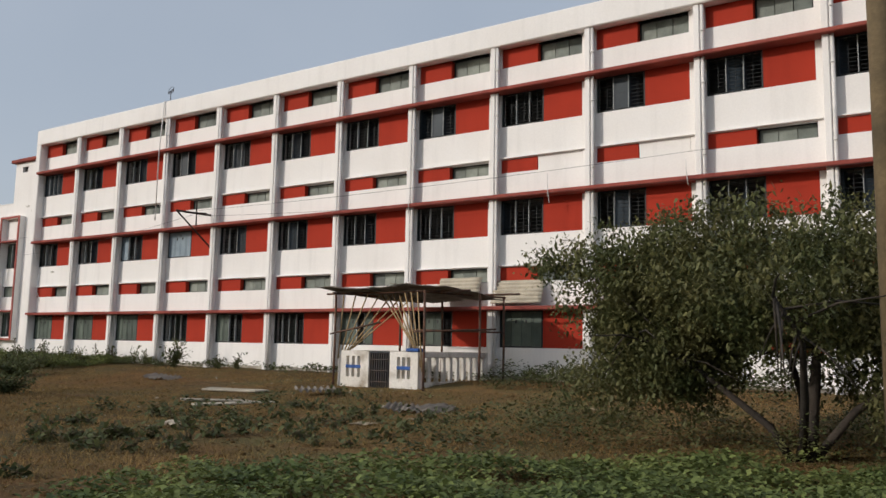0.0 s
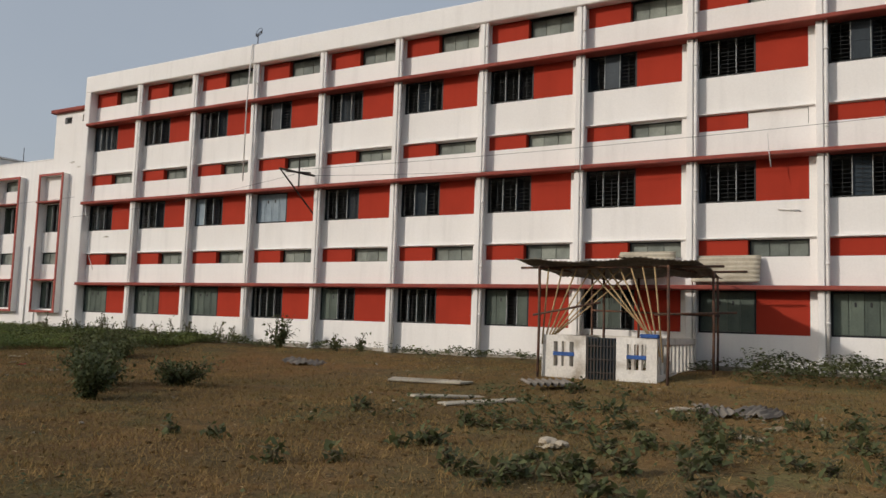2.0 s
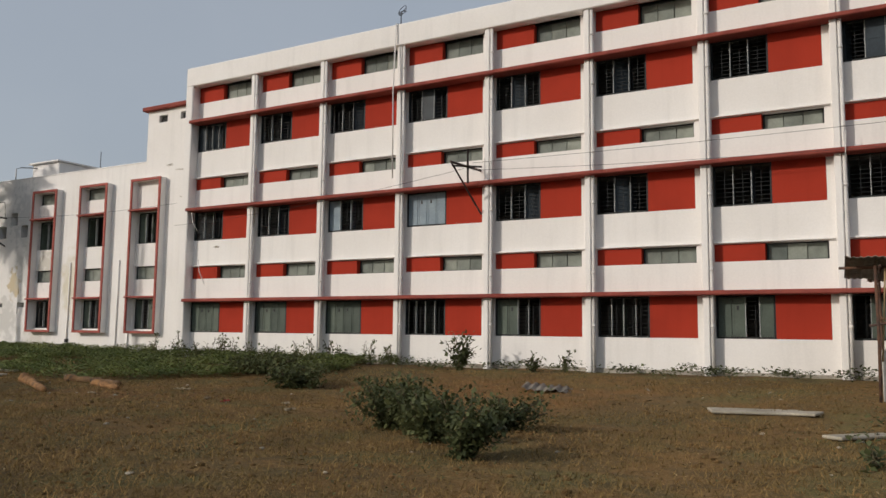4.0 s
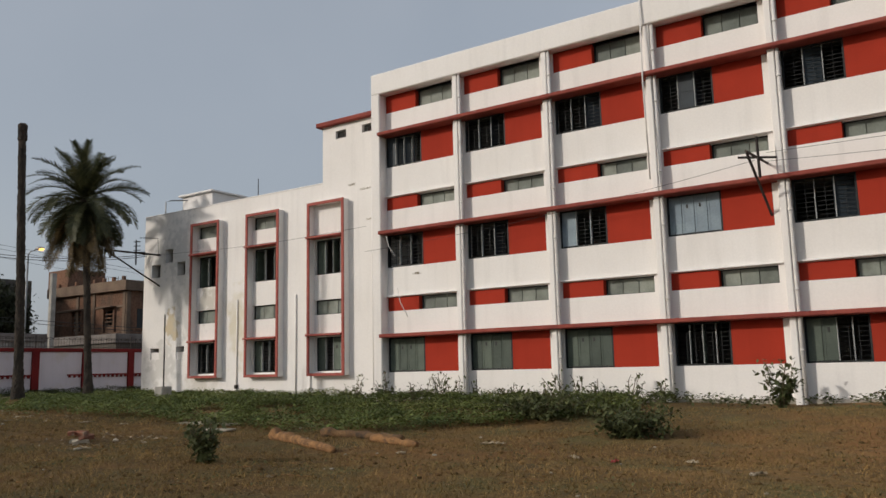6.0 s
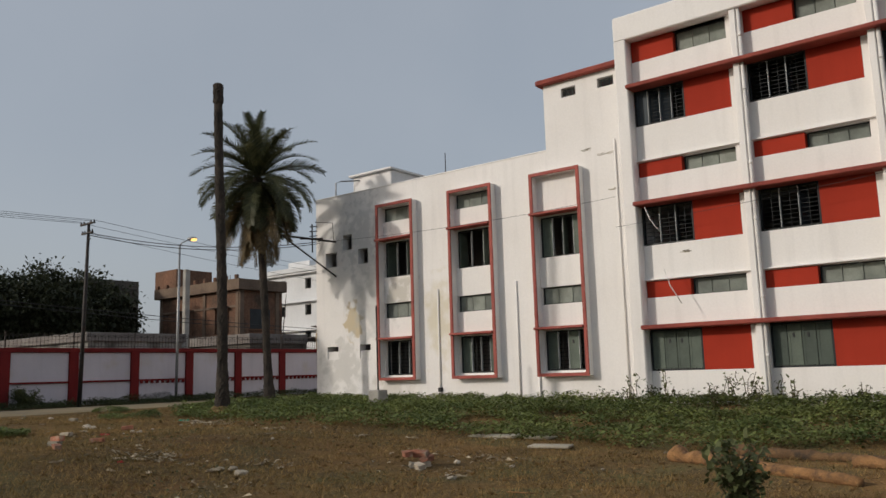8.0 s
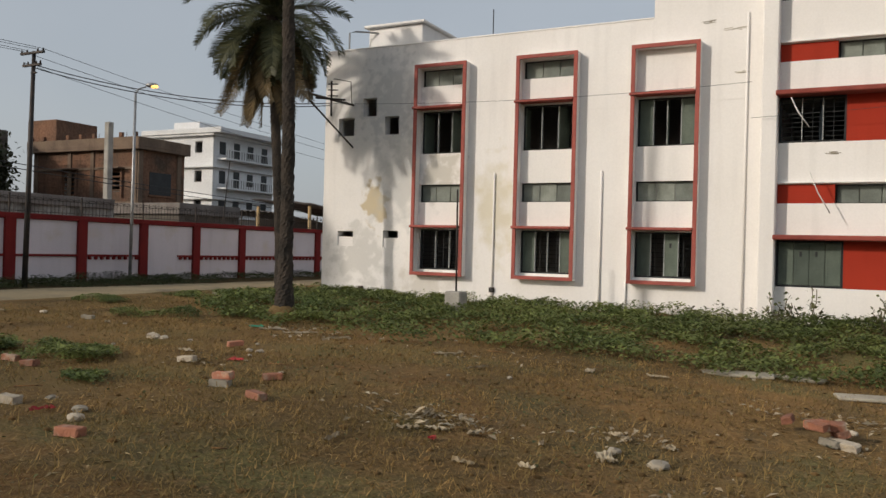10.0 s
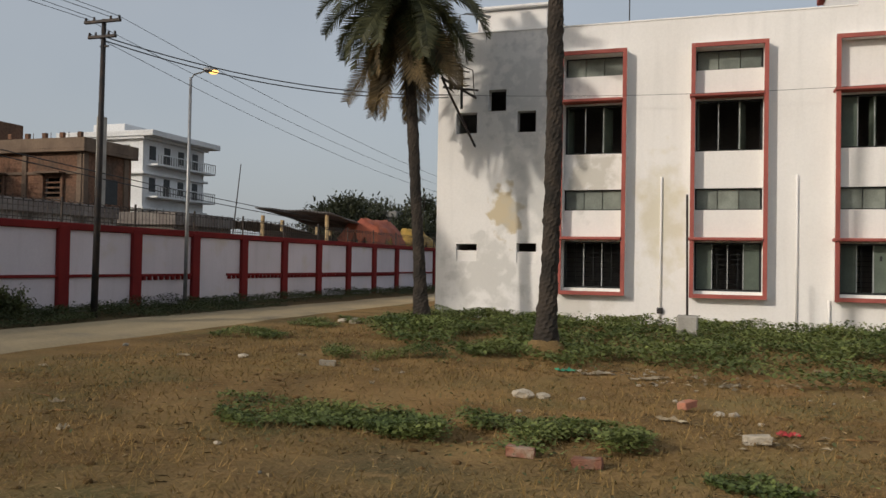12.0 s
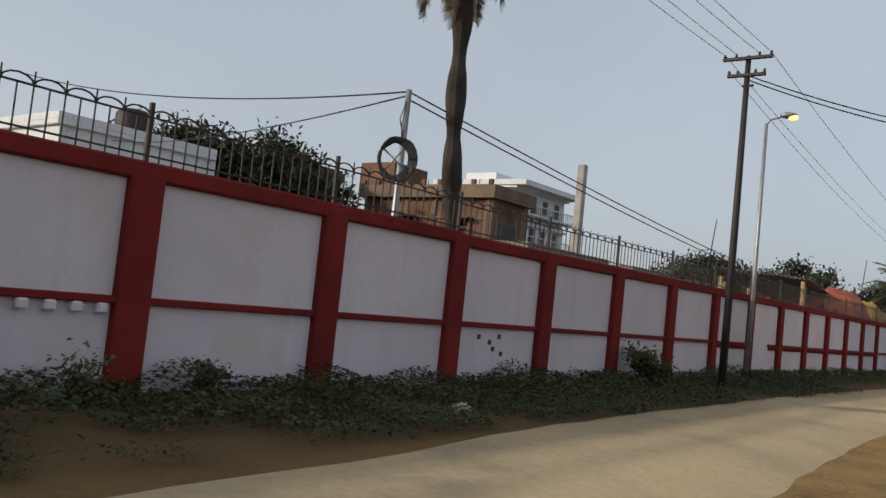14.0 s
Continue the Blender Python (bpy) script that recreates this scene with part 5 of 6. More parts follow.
for x, y in ((-10.36, 12.35), (-8.32, 12.35), (-10.4, 14.85), (-8.15, 14.85), (-9.45, 14.6), (-7.95, 13.6), (-9.7, 13.5)):
    tube("post", [(x, y, 0.1), (x + 0.01, y, 1.0), (x, y, 1.98)], 0.022, RUST, shelter, 6)
for p, q in (((-10.45, 12.33, 1.2), (-9.4, 12.5, 1.42)), ((-8.5, 12.3, 1.25), (-7.6, 13.6, 1.33)), ((-10.4, 14.8, 1.35), (-8.1, 14.8, 1.3))):
    tube("rail", [p, q], 0.018, RUST, shelter, 5)
for i in range(7):
    a = (-10.32 + 0.03 * i, 12.42 + 0.03 * i, 0.75 + 0.03 * i)
    tube("bamboo", [a, (-10.25 + 0.19 * i, 12.45 + 0.12 * i, 1.95)], 0.013, BAMBOO, shelter, 6)
for i in range(7):
    a = (-8.42 - 0.05 * i, 12.46 + 0.02 * i, 0.55 + 0.08 * i)
    tube("bamboo", [a, (-8.55 - 0.21 * i, 12.45 + 0.1 * i, 1.96)], 0.013, BAMBOO, shelter, 6)


def corrugated(name, w, l, waves, amp, mat, m, parent=None, sag_=0.0, thick=0.008):
    nx_, ny_ = waves * 6 + 1, 9
    verts, faces = [], []
    for lay in (0, 1):
        for j in range(ny_):
            for i in range(nx_):
                u, v = i / (nx_ - 1), j / (ny_ - 1)
                z = amp * math.sin(2 * math.pi * waves * u) + sag_ * noise.noise((u * 3, v * 3, w)) - thick * lay
                verts.append((w * (u - 0.5), l * (v - 0.5), z))
    q = nx_ * ny_
    for j in range(ny_ - 1):
        for i in range(nx_ - 1):
            k = j * nx_ + i
            faces.append((k, k + 1, k + nx_ + 1, k + nx_))
            faces.append((q + k + nx_, q + k + nx_ + 1, q + k + 1, q + k))
    rim = [i for i in range(nx_)] + [j * nx_ + nx_ - 1 for j in range(1, ny_)] + [(ny_ - 1) * nx_ + i for i in range(nx_ - 2, -1, -1)] + [j * nx_ for j in range(ny_ - 2, 0, -1)]
    for a, b in zip(rim, rim[1:] + rim[:1]):
        faces.append((a, a + q, b + q, b))
    return place(new(name, link_mesh(name, verts, faces, mat, True)), m, parent)


for i, (x, y, rz, tilt) in enumerate(((-10.2, 13.3, 4, 4), (-9.35, 13.6, -3, -6), (-8.55, 13.5, 2, 5), (-9.9, 14.2, 6, -3))):
    corrugated("roof_sheet", 1.15, 2.3, 14, 0.008, THATCH, pose(x, y, 2.0 + 0.012 * i, -3, tilt * 0.6, rz), shelter, 0.05)
for p, q in (((-10.8, 12.6, 1.97), (-7.6, 12.7, 1.98)), ((-10.8, 14.5, 2.02), (-7.6, 14.5, 2.03)), ((-10.3, 12.2, 1.96), (-10.4, 15.0, 2.0)), ((-8.4, 12.2, 1.95), (-8.2, 15.0, 2.0))):
    tube("roof_pole", [p, q], 0.02, RUST, shelter, 5)
for x, w in ((-9.55, 1.06), (-8.12, 1.16)):
    s = corrugated("cement_sheet", 0.52, w, 6, 0.016, SHEET, pose(x, 15.36, 2.15 if x > -9 else 2.24, 68, 0, 0) @ pose(0, 0, 0, 0, 0, 90))
    tagged(s, "corrugated cement sheet leaning above the red ledge", "sheet", "cement sheets")

# ---- logs, slabs, bricks and litter ----
for k0, (line, r, lab) in enumerate((
    ([(-23.1, 9.12), (-22.75, 8.98), (-22.35, 8.78), (-21.75, 8.48), (-21.2, 8.22)], 0.068, "thick knotty peeled orange-brown log lying on the ground"),
    ([(-22.65, 9.62), (-22.2, 9.7), (-21.7, 9.72), (-21.2, 9.55)], 0.06, "dark weathered log lying behind another"),
    ([(-21.45, 9.25), (-21.0, 9.12), (-20.6, 9.05)], 0.055, "short split log on the ground"),
)):
    pts, rad, n = [], [], 12 * (len(line) - 1)
    for i in range(n + 1):
        u = i / 12
        k = min(int(u), len(line) - 2)
        x = line[k][0] + (line[k + 1][0] - line[k][0]) * (u - k)
        y = line[k][1] + (line[k + 1][1] - line[k][1]) * (u - k)
        knot = math.exp(-((u - 0.25) / 0.16) ** 2) + 0.7 * math.exp(-((u - 1.6) / 0.12) ** 2)
        rr = r * (1 + 0.28 * knot + 0.25 * noise.noise((u * 2.6, 4.0 * k0, 0))) * (1 - 0.3 * i / n) * (0.92 if i in (0, n) else 1)
        pts.append((x, y + 0.02 * noise.noise((u * 3, k0, 2)), ground_at(x, y) + rr * 0.8))
        rad.append(rr)
    verts, faces = tube_data(pts, rad, 14)
    for i, v in enumerate(verts):
        c = Vector(pts[i // 14])
        verts[i] = c + (v - c) * (1 + 0.22 * noise.noise(v * 9))
    tagged(place(new("log", link_mesh("log", verts, faces, LOGM if k0 != 1 else LOGDARK, True)), Matrix()), lab, "log", "logs")
for x, y, w, l, rz, lab in ((-11.65, 11.1, 1.1, 0.34, 22, "pale broken sheet lying flat on the soil"), (-11.2, 11.2, 0.5, 0.3, -12, "pale broken sheet lying flat on the soil"), (-10.37, 9.85, 1.5, 0.2, 66, "long grey plank lying on the soil"), (-9.76, 9.42, 1.25, 0.2, 63, "long grey plank lying on the soil"), (-7.63, 10.4, 0.14, 0.12, 20, "pale broken block among the weeds"), (-26.0, 10.15, 0.75, 0.25, 5, "pale concrete slab at the edge of the creeper"), (-25.4, 10.3, 0.5, 0.2, -8, "pale concrete slab at the edge of the creeper"), (-24.8, 9.6, 0.5, 0.25, 15, "pale concrete slab at the edge of the creeper"), (-7.4, 10.4, 0.7, 0.2, 40, "grey plank thrown among the weeds")):
    z = ground_at(x, y)
    s = block("flat_slab", x - w / 2, x + w / 2, y - l / 2, y + l / 2, z + 0.002, z + 0.035, SHEET, None, 0.01, turn=pose(0, 0, 0, rng.uniform(-3, 3), rng.uniform(-3, 3), rz))
    tagged(s, lab, "slab", "flat slabs")
t = corrugated("roof_tile_piece", 0.75, 0.3, 7, 0.03, THATCH, pose(-9.65, 11.15, 0.25, 8, 0, 50))
tagged(t, "dark broken corrugated sheet on the soil", "sheet")
for x, y, w, rz in ((-7.15, 10.2, 0.5, 30), (-6.75, 10.45, 0.4, -20), (-14.7, 11.9, 0.7, 15)):
    t = corrugated("sheet_piece", w, 0.45, 6, 0.015, THATCH, pose(x, y, ground_at(x, y) + 0.06, 4, 5, rz), None, 0.05)
    tagged(t, "broken grey corrugated sheet among weeds", "sheet", "sheet pieces")


def stone_mesh(seed, mat, n=2):
    bm = bmesh.new()
    bmesh.ops.create_icosphere(bm, subdivisions=n, radius=1.0)
    for v in bm.verts:
        v.co *= 1 + 0.35 * noise.noise(v.co * 1.6 + Vector((seed * 7, 0, 0)))
    me = bpy.data.meshes.new("stone")
    bm.to_mesh(me)
    bm.free()
    me.materials.append(mat)
    return me


STONES = [stone_mesh(i, STONE) for i in range(5)]


def stone(x, y, sx, sy, sz, label, name="stone"):
    ob = place(new(name, STONES[int(rng.integers(5))]), pose(x, y, ground_at(x, y) + sz * 0.3, 0, 0, rng.uniform(0, 360)) @ Matrix.Diagonal((sx * 0.6, sy * 0.6, sz * 0.6, 1)))
    return tagged(ob, label, "stone", "loose stones")


BRICKS = []
for i in range(3):
    bm = bmesh.new()
    bmesh.ops.create_cube(bm, size=1.0, matrix=Matrix.Diagonal((0.155, 0.075, 0.054, 1)))
    bmesh.ops.bevel(bm, geom=bm.edges[:], offset=0.006, segments=1, affect="EDGES")
    bmesh.ops.subdivide_edges(bm, edges=bm.edges[:], cuts=1)
    for v in bm.verts:
        v.co += Vector(rng.normal(0, 0.0028, 3))
    me = bpy.data.meshes.new("brick")
    bm.to_mesh(me)
    bm.free()
    me.materials.append(BRICKM)
    BRICKS.append(me)


def brick(x, y, rz, rx=0, lift=0.0, grey=False):
    me = BRICKS[int(rng.integers(3))]
    if grey:
        me = me.copy()
        me.materials[0] = STONE
    ob = place(new("brick", me), pose(x, y, ground_at(x, y) + 0.027 + lift, rx, rng.uniform(-4, 4), rz))
    return tagged(ob, "loose pale mortar-covered brick on dry soil" if grey else "loose broken red brick lying on dry soil", "brick", "loose bricks")


for x, y, rz, lift, grey in ((-30.52, 7.6, 60, 0.02, False), (-29.15, 5.9, 10, 0.055, False), (-29.15, 5.87, 15, 0.0, True), (-28.58, 5.6, -15, 0, False), (-29.75, 4.58, 5, 0, True), (-31.32, 5.7, 8, 0, False), (-30.95, 5.6, 5, 0, False), (-30.46, 4.49, -30, 0.01, False), (-28.7, 4.2, 10, 0, False), (-32.6, 4.0, 12, 0, False), (-33.2, 3.9, 5, 0, False), (-31.0, 4.1, 10, 0, False), (-30.4, 3.9, 4, 0, True), (-33.9, 8.6, 20, 0, True), (-29.0, 6.3, 40, 0, False), (-30.1, 6.5, 10, 0, True)):
    brick(x, y, rz, 0, lift, grey)
for i in range(9):
    brick(-25.05 + rng.normal(0, 0.16), 7.45 + rng.normal(0, 0.1), rng.uniform(0, 180), rng.uniform(-20, 20), 0.05 * (i % 3), i % 3 == 0)
for x, y, s in ((-29.24, 4.7, 0.07), (-29.05, 4.52, 0.08), (-31.75, 7.68, 0.11), (-31.6, 7.7, 0.08), (-30.3, 7.55, 0.06), (-30.2, 7.6, 0.06), (-29.7, 4.85, 0.05), (-24.2, 6.9, 0.06), (-16.5, 8.2, 0.05), (-7.76, 6.7, 0.13), (-7.6, 6.6, 0.1), (-25.9, 5.95, 0.09), (-26.2, 6.1, 0.07), (-24.9, 7.9, 0.06), (-35.6, 13.0, 0.15), (-35.9, 13.2, 0.12), (-34.9, 8.7, 0.07), (-36.6, 9.0, 0.06), (-39.3, 5.6, 0.12), (-39.6, 3.6, 0.08)):
    stone(x, y, s * 1.3, s, s * 0.6, "pale rough stone on dry soil")
for i in range(90):
    x, y = rng.uniform(-35, -4), 3.2 + 7.5 * rng.random()
    s = rng.uniform(0.015, 0.04)
    stone(x, y, s * 1.3, s, s * 0.6, "small pale stone on dry soil")


def rag(x, y, w, l, mat, label, cat="litter", h=0.05):
    n = 9
    z0 = ground_at(x, y)
    rz = rng.uniform(0, math.pi)
    verts = []
    for j in range(n):
        for i in range(n):
            u, v = i / (n - 1) - 0.5, j / (n - 1) - 0.5
            k = 1 + 0.35 * noise.noise((u * 4 + x, v * 4 + y, 0))
            px, py = 0.7 * u * w * k, 0.8 * v * l * k
            verts.append((x + px * math.cos(rz) - py * math.sin(rz), y + px * math.sin(rz) + py * math.cos(rz), z0 + 0.012 + h * abs(noise.noise((u * 6 + x, v * 6 + y, 3)))))
    faces = [(j * n + i, j * n + i + 1, (j + 1) * n + i + 1, (j + 1) * n + i) for j in range(n - 1) for i in range(n - 1)]
    ob = place(new("crumpled_" + cat, link_mesh("rag", verts, faces, mat)), Matrix())
    return tagged(ob, label, "litter", "litter on the ground")


for x, y, w, l in ((-6.5, 8.55, 0.42, 0.3), (-6.41, 9.56, 0.36, 0.25), (-7.62, 6.4, 0.3, 0.2), (-27.5, 6.1, 0.2, 0.1), (-27.25, 5.75, 0.2, 0.08), (-26.26, 6.5, 0.35, 0.06), (-25.93, 6.45, 0.15, 0.08), (-4.8, 11.5, 0.5, 0.15), (-19.97, 9.75, 0.4, 0.2), (-18.4, 8.75, 0.4, 0.08), (-17.3, 9.1, 0.25, 0.12), (-16.45, 8.2, 0.18, 0.06), (-20.3, 6.36, 0.08, 0.06), (-26.2, 5.9, 0.35, 0.12), (-24.2, 7.0, 0.2, 0.05), (-20.35, 8.4, 0.15, 0.08), (-29.3, 10.5, 0.12, 0.2), (-8.2, 3.4, 0.3, 0.1), (-12.0, 3.6, 0.45, 0.1), (-31.4, 9.3, 0.5, 0.12), (-30.9, 9.2, 0.6, 0.06), (-30.2, 9.0, 0.4, 0.06), (-27.4, 5.65, 0.18, 0.08), (-26.8, 5.2, 0.2, 0.06), (-27.0, 5.8, 0.15, 0.08), (-27.6, 5.1, 0.22, 0.04), (-26.5, 5.4, 0.16, 0.05), (-27.2, 6.1, 0.12, 0.06), (-26.6, 5.9, 0.14, 0.04), (-34.6, 5.9, 0.14, 0.06), (-33.9, 5.2, 0.1, 0.05), (-35.4, 8.4, 0.16, 0.06), (-33.0, 7.6, 0.12, 0.05), (-33.3, 8.4, 0.1, 0.05), (-28.0, 8.0, 0.35, 0.05), (-28.6, 8.6, 0.4, 0.06), (-27.2, 8.9, 0.35, 0.12), (-26.6, 9.2, 0.3, 0.1), (-30.6, 7.0, 0.3, 0.1), (-36.0, 7.2, 0.1, 0.06), (-34.5, 9.2, 0.2, 0.05)):
    rag(x, y, w, l, LITTER, "crumpled pale paper and plastic on the soil", "paper")
rag(-29.4, 4.55, 0.2, 0.04, REDRAG, "crumpled red plastic scrap on the soil", "wrapper")
rag(-29.9, 6.9, 0.2, 0.1, REDRAG, "crumpled red plastic scrap on the soil", "wrapper")
rag(-27.15, 5.5, 0.07, 0.05, REDRAG, "crumpled red plastic scrap on the soil", "wrapper")
rag(-17.9, 8.6, 0.25, 0.08, REDRAG, "crumpled red plastic scrap on the soil", "wrapper")
rag(-31.7, 9.35, 0.25, 0.12, GREENRAG, "crumpled green plastic bag on the soil", "bag")
sticks = thing("dry_sticks", -27.0, 5.3, 0.4, "dry brown sticks scattered on the soil", "sticks")
for i in range(48):
    x, y, a, l = rng.uniform(-35, -14), rng.uniform(4.2, 10), rng.uniform(0, math.pi), rng.uniform(0.1, 0.4)
    p, q = (x, y), (x + l * math.cos(a), y + 0.4 * l * math.sin(a))
    tube("stick", [(*p, ground_at(*p) + 0.012), (*q, ground_at(*q) + 0.014)], [0.006, 0.003], LOGM, sticks, 5)
signpost = thing("iron_post", -30.7, 13.0, 0.45, "thin dark iron post set in a concrete block", "post")
block("concrete_foot", -30.82, -30.54, 12.88, 13.16, 0.35, 0.80, CONCRETE, signpost, 0.02, "rough concrete foot")
tube("shaft", [(-30.68, 13.03, 0.6), (-30.7, 13.03, 2.45)], 0.016, IRON, signpost, 8)


# ---- houses beyond the wall ----
def house(name, x0, x1, y0, y1, z1, wall, label, storeys, parapet=0.25, roof=None, wins=(), over=0.12):
    z0 = 0.3
    ob = thing(name, (x0 + x1) / 2, (y0 + y1) / 2, z0, label, "house", "houses beyond the wall")
    holes_s = [(a, b, c, d) for side, a, b, c, d in wins if side == "s"]
    pierced("south_wall", (x0, x1), (z0, z1), holes_s, y0, y0 + 0.2, wall, ob)
    block("east_wall", x1 - 0.2, x1 - 0.002, y0 + 0.2, y1, z0, z1, wall, ob, 0.02)
    block("west_wall", x0 + 0.002, x0 + 0.2, y0 + 0.2, y1, z0, z1, wall, ob, 0.02)
    block("north_wall", x0, x1, y1, y1 + 0.2, z0, z1, wall, ob, 0.02)
    # near-black sheet behind the windows, painted as the shade of the rooms
    block("inner_wall", x0 + 0.2, x1 - 0.2, y0 + 1.2, y0 + 1.3, z0, z1, OPENINGDARK, ob, 0)
    for i in range(1, storeys + 1):
        z = z0 + (z1 - z0) * i / storeys
        block("floor_edge" if i < storeys else "roof", x0 - over, x1 + over, y0 - over, y1 + over, z - 0.09, z + 0.05, roof or wall, ob, 0.02)
    if parapet:
        for a, b, c, d in ((x0 - over, x1 + over, y0 - over, y0 - over + 0.12), (x1 + over - 0.12, x1 + over, y0 - over + 0.12, y1 + over), (x0 - over, x0 - over + 0.12, y0 - over + 0.12, y1 + over)):
            block("parapet", a, b, c, d, z1 + 0.045, z1 + parapet, roof or wall, ob, 0.015)
    for side, a, b, c, d in wins:
        if side == "s":
            w = place(new("window", frame_mesh(b - a, d - c, 0.05, 0.1, HOUSEGREY)), pose(a, y0 + 0.1, c), ob)
            place(new("grille", grille_mesh(b - a, d - c)), pose(a, y0 + 0.12, c), w)
        else:
            # no real opening: a solid block coloured like the dark inside
            w = block("window", x1 - 0.05, x1 + 0.02, a, b, c, d, OPENINGDARK, ob, 0.01, "window opening shown by a dark block")
            block("sill", x1 - 0.04, x1 + 0.09, a - 0.08, b + 0.08, c - 0.09, c - 0.02, wall, w, 0.01)
    return ob


brickh = house("brick_house", -63.0, -55.6, 29.2, 32.0, 6.0, HOUSEBRICK, "unplastered two-storey brick house with a concrete parapet", 2, 0.5, HOUSECONC,
               [("s", -57.6, -56.8, 3.9, 4.9), ("s", -60.8, -59.9, 3.7, 4.9), ("e", 29.9, 31.3, 3.8, 4.9), ("s", -58.0, -57.0, 1.0, 2.2)], 0.3)
block("stair_tower", -63.4, -61.2, 29.0, 31.5, 6.05, 7.6, HOUSEBRICK, brickh, 0.03)
for i in range(6):
    tube("rod", [(-61 + i * 0.95, 29.05, 6.5), (-61 + i * 0.95, 29.05, 6.75)], 0.02, RUST, brickh, 4)
# bare concrete frame, courses of brick and openings' surrounds
for x in (-62.9, -60.35, -58.7, -55.75):
    block("column", x - 0.13, x + 0.13, 29.12, 29.21, 0.3, 5.9, HOUSECONC, brickh, 0.02)
for y in (29.3, 31.8):
    block("column", -55.62, -55.52, y - 0.14, y + 0.14, 0.3, 5.9, HOUSECONC, brickh, 0.02)
for z in (4.98, 3.3):
    block("lintel_band", -62.9, -55.6, 29.14, 29.205, z, z + 0.12, HOUSECONC, brickh, 0.01)
for x in (-57.6, -60.8):
    block("window_jamb", x - 0.14, x - 0.01, 29.08, 29.22, 3.6, 4.98, HOUSEBRICK, brickh, 0.01)
    block("window_jamb", x + 0.91, x + 1.04, 29.08, 29.22, 3.6, 4.98, HOUSEBRICK, brickh, 0.01)
    block("window_hood", x - 0.25, x + 1.15, 28.75, 29.2, 5.0, 5.07, HOUSECONC, brickh, 0.01)
for i in range(9):
    x = -63.0 + 0.93 * i
    block("parapet_post", x - 0.1, x + 0.1, 28.87, 29.03, 6.5, 6.72, HOUSEBRICK, brickh, 0.01)
for z in np.arange(3.5, 5.9, 0.22):
    block("brick_course", -62.7, -55.8, 29.188, 29.203, z, z + 0.075, HOUSEBRICK, brickh, 0.004)
whiteh = house("white_house", -69.0, -63.0, 42.2, 48.2, 8.75, HOUSEWHITE, "white four-storey house with long balconies", 4, 0.25, HOUSEWHITE,
               [("s", x, x + 0.65, z, z + 0.8) for z in (7.55, 5.6, 3.65) for x in (-64.6, -67.4)]
               + [("e", y, y + 0.6, z, z + h) for z, h in ((7.5, 0.85), (5.55, 0.85), (3.6, 0.85)) for y in (42.8, 45.6)] + [("e", y, y + 0.6, z, z + 1.15) for z in (7.25, 5.3, 3.35) for y in (44.2, 47.1)], 0.3)
for z in (7.22, 5.27, 3.32):
    bal = block("balcony", -63.0, -62.2, 42.6, 48.6, z - 0.12, z, HOUSEWHITE, whiteh, 0.02)
    block("balcony_rail", -62.24, -62.18, 42.6, 48.6, z + 0.52, z + 0.58, HOUSEWHITE, bal, 0.01)
    for i in range(25):
        y = 42.65 + 5.9 * i / 24
        block("baluster", -62.225, -62.195, y - 0.025, y + 0.025, z, z + 0.52, HOUSEGREY, bal, 0.006)
block("roof_overhang", -69.2, -62.0, 41.8, 48.8, 8.81, 9.15, HOUSEWHITE, whiteh, 0.02)
block("roof_room", -67.6, -65.2, 43.2, 45.6, 9.15, 9.85, HOUSEWHITE, whiteh, 0.03)
house("low_house", -64.0, -57.0, 11.0, 15.8, 5.0, HOUSEWHITE, "low white house with a flat roof behind the wall", 2, 0.25, HOUSEWHITE, [("e", 12.0, 12.8, 3.4, 4.3), ("e", 14.0, 14.8, 3.4, 4.3)])
tank = thing("water_tank", -57.6, 13.4, 5.25, "black plastic roof water tank", "water tank")
tube("tank_body", [(-57.6, 13.4, 5.0), (-57.6, 13.4, 5.1), (-57.6, 13.4, 5.75), (-57.6, 13.4, 5.9), (-57.6, 13.4, 5.95)], [0.45, 0.5, 0.5, 0.4, 0.15], IRON, tank, 16)
house("dark_house", -69.5, -63.8, 25.0, 28.0, 6.6, HOUSEDARK, "dark weathered house with an open roof terrace", 2, 0.4, HOUSEDARK, [("s", -66.5, -65.6, 4.3, 5.4), ("e", 26.0, 27.0, 4.3, 5.3)])
house("grey_shed", -53.0, -45.5, 21.8, 24.6, 2.55, HOUSEDARK, "low sooty grey shed behind the wall", 1, 0.3, TIN, [("s", -50, -49.2, 1.5, 2.2), ("s", -47.6, -46.8, 1.5, 2.2)])
house("long_house", -54.0, -44.5, 14.6, 18.0, 2.5, HOUSEGREY, "low pale outbuilding behind the wall", 1, 0.2, TIN, [("s", -48, -47.2, 1.3, 2.1)])
house("small_house", -57.0, -50.5, 52.0, 56.0, 4.6, HOUSEGREY, "pale distant house among trees", 2, 0.3, HOUSEGREY, [("s", -55, -54, 3.0, 4.0), ("e", 53, 54, 3.0, 4.0)])
house("small_house", -45.5, -43.0, 66.0, 70.0, 4.6, HOUSEWHITE, "pale distant house among trees", 2, 0.3, HOUSEWHITE, [("s", -44.8, -44.0, 3.0, 4.0)])
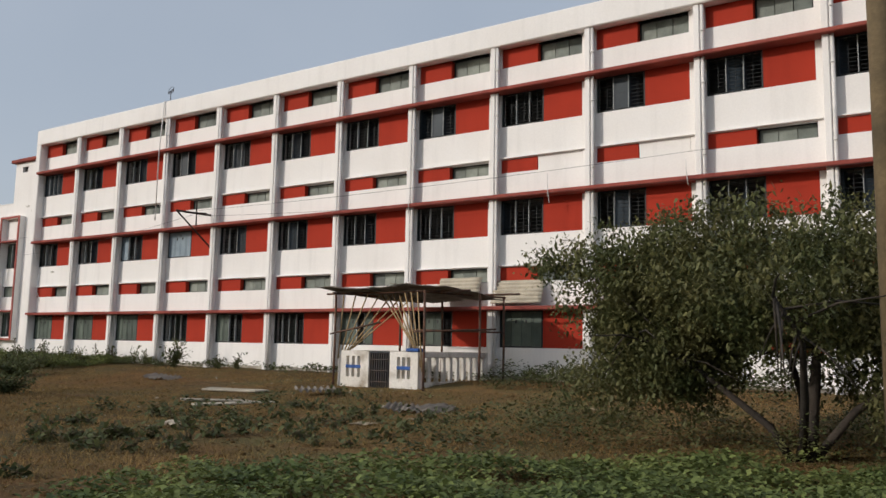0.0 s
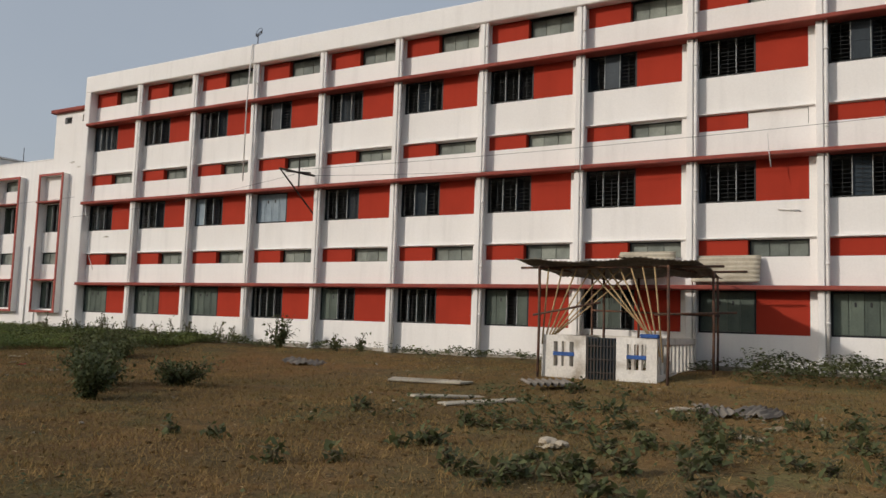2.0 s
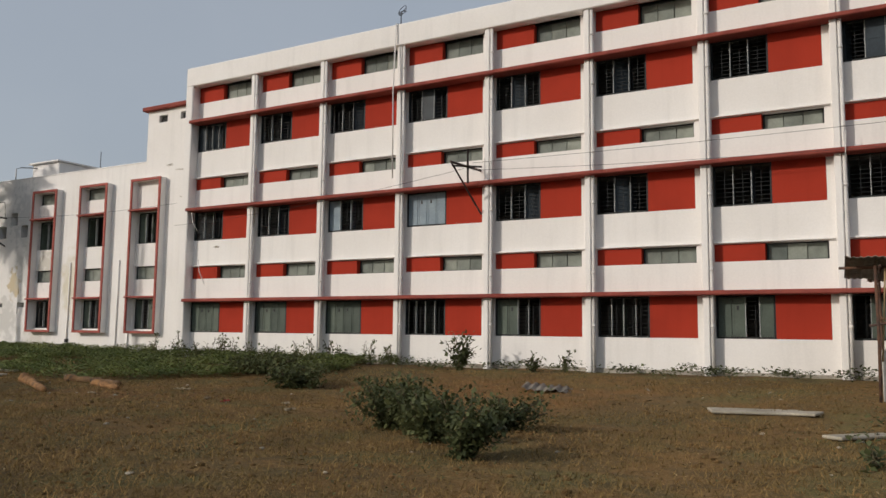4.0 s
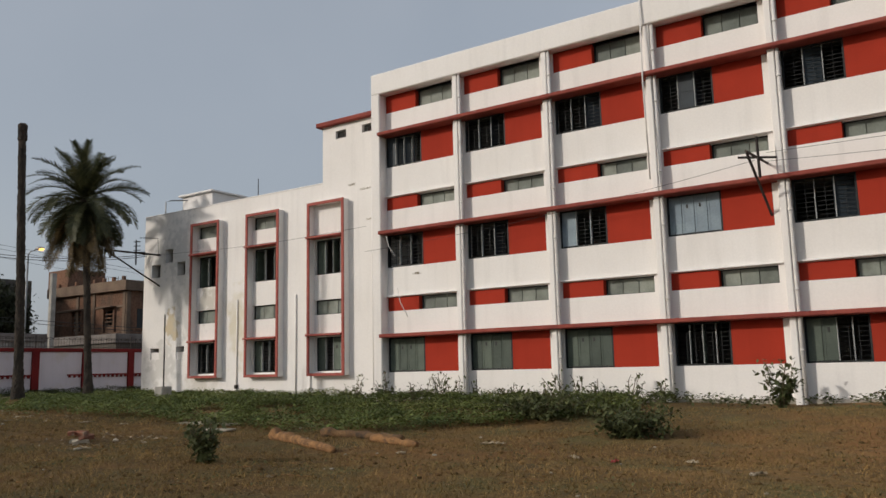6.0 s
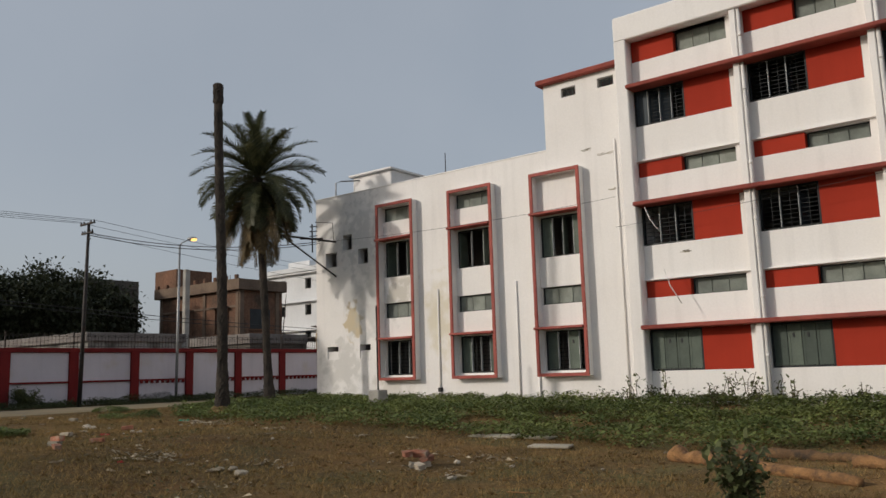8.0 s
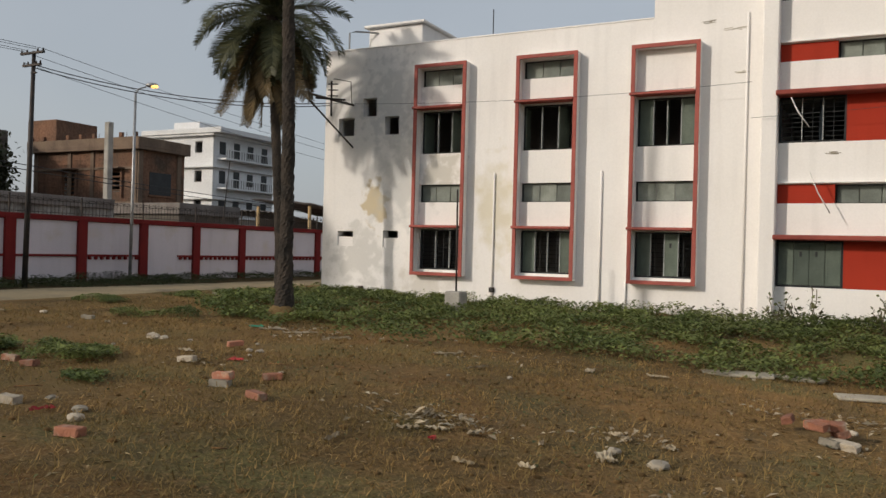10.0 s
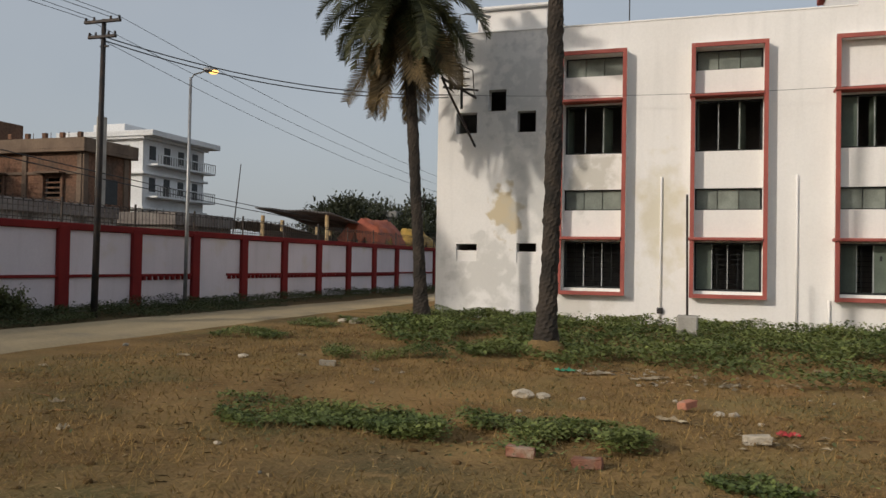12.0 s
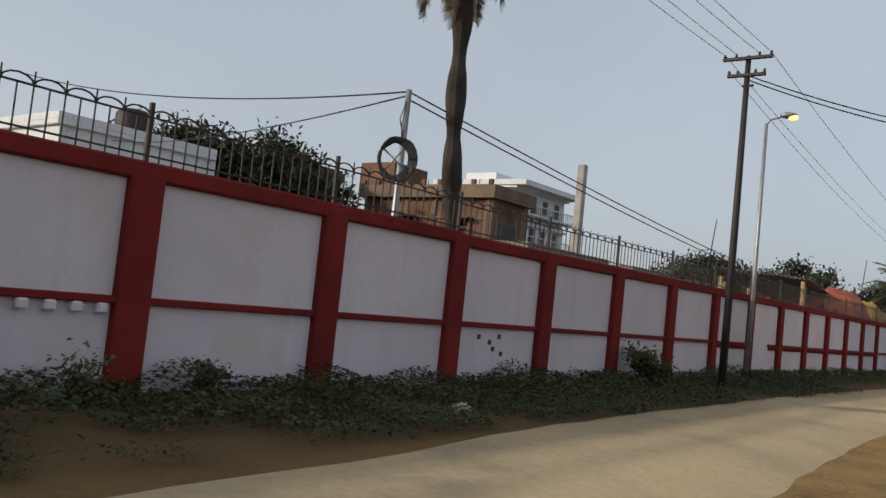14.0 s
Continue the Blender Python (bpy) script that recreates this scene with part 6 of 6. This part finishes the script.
for x0, x1, y0, y1, z, mat, lab in ((-50.5, -44.2, 26.0, 29.0, 2.75, TIN, "rusty tin lean-to roof on posts"), (-43.8, -41.2, 23.4, 28.5, 2.75, TIN, "dark tin roof shed by the wall")):
    shed = thing("tin_shed", (x0 + x1) / 2, (y0 + y1) / 2, 0.4, lab, "shed", "tin sheds")
    corrugated("roof_sheet", x1 - x0, y1 - y0, 22, 0.03, mat, pose((x0 + x1) / 2, (y0 + y1) / 2, z, -5, 4, 0), shed, 0.1)
    for x in (x0 + 0.2, x1 - 0.2):
        for y in (y0 + 0.2, y1 - 0.2):
            tube("post", [(x, y, 0.3), (x, y, z + 0.1)], 0.06, BAMBOO, shed, 6)
    block("back_wall", x0 + 0.1, x0 + 0.25, y0 + 0.2, y1 - 0.2, 0.3, z - 0.35, HOUSEDARK, shed, 0.02)
for x, y, w, l, h, mat, lab in ((-41.2, 26.6, 1.6, 2.4, 2.95, TARPRED, "orange-red tarpaulin draped over a stack"), (-41.0, 29.8, 1.4, 2.4, 2.75, TARPYEL, "ochre tarpaulin draped over a stack")):
    bm = bmesh.new()
    bmesh.ops.create_grid(bm, x_segments=26, y_segments=30, size=0.5)
    for v in bm.verts:
        u, t = v.co.x, v.co.y
        edge = max(abs(u), abs(t)) * 2
        ridge = 1 - abs(u) * 1.1
        rag_ = noise.noise((u * 5 + x, t * 5, 0))
        v.co = Vector((x + u * w * (1 + 0.1 * rag_), y + t * l * (1 + 0.1 * rag_), h * (0.72 + 0.26 * ridge) + 0.16 * noise.noise((u * 3, t * 4 + y, 1)) + 0.07 * noise.noise((u * 11, t * 11, 5)) - (0.9 * max(0, edge - 0.8) / 0.2 * (0.6 + rag_))))
    bmesh.ops.solidify(bm, geom=bm.faces[:], thickness=0.02)
    tp = part("tarpaulin", bm, mat, None, smooth=True)
    tagged(tp, lab, "tarpaulin", "tarpaulins")
    for px in (-0.4, 0.4):
        for py in (-0.4, 0.4):
            tube("prop", [(x + px * w, y + py * l, 0.3), (x + px * w, y + py * l, h * 0.78)], 0.05, BAMBOO, tp, 6)
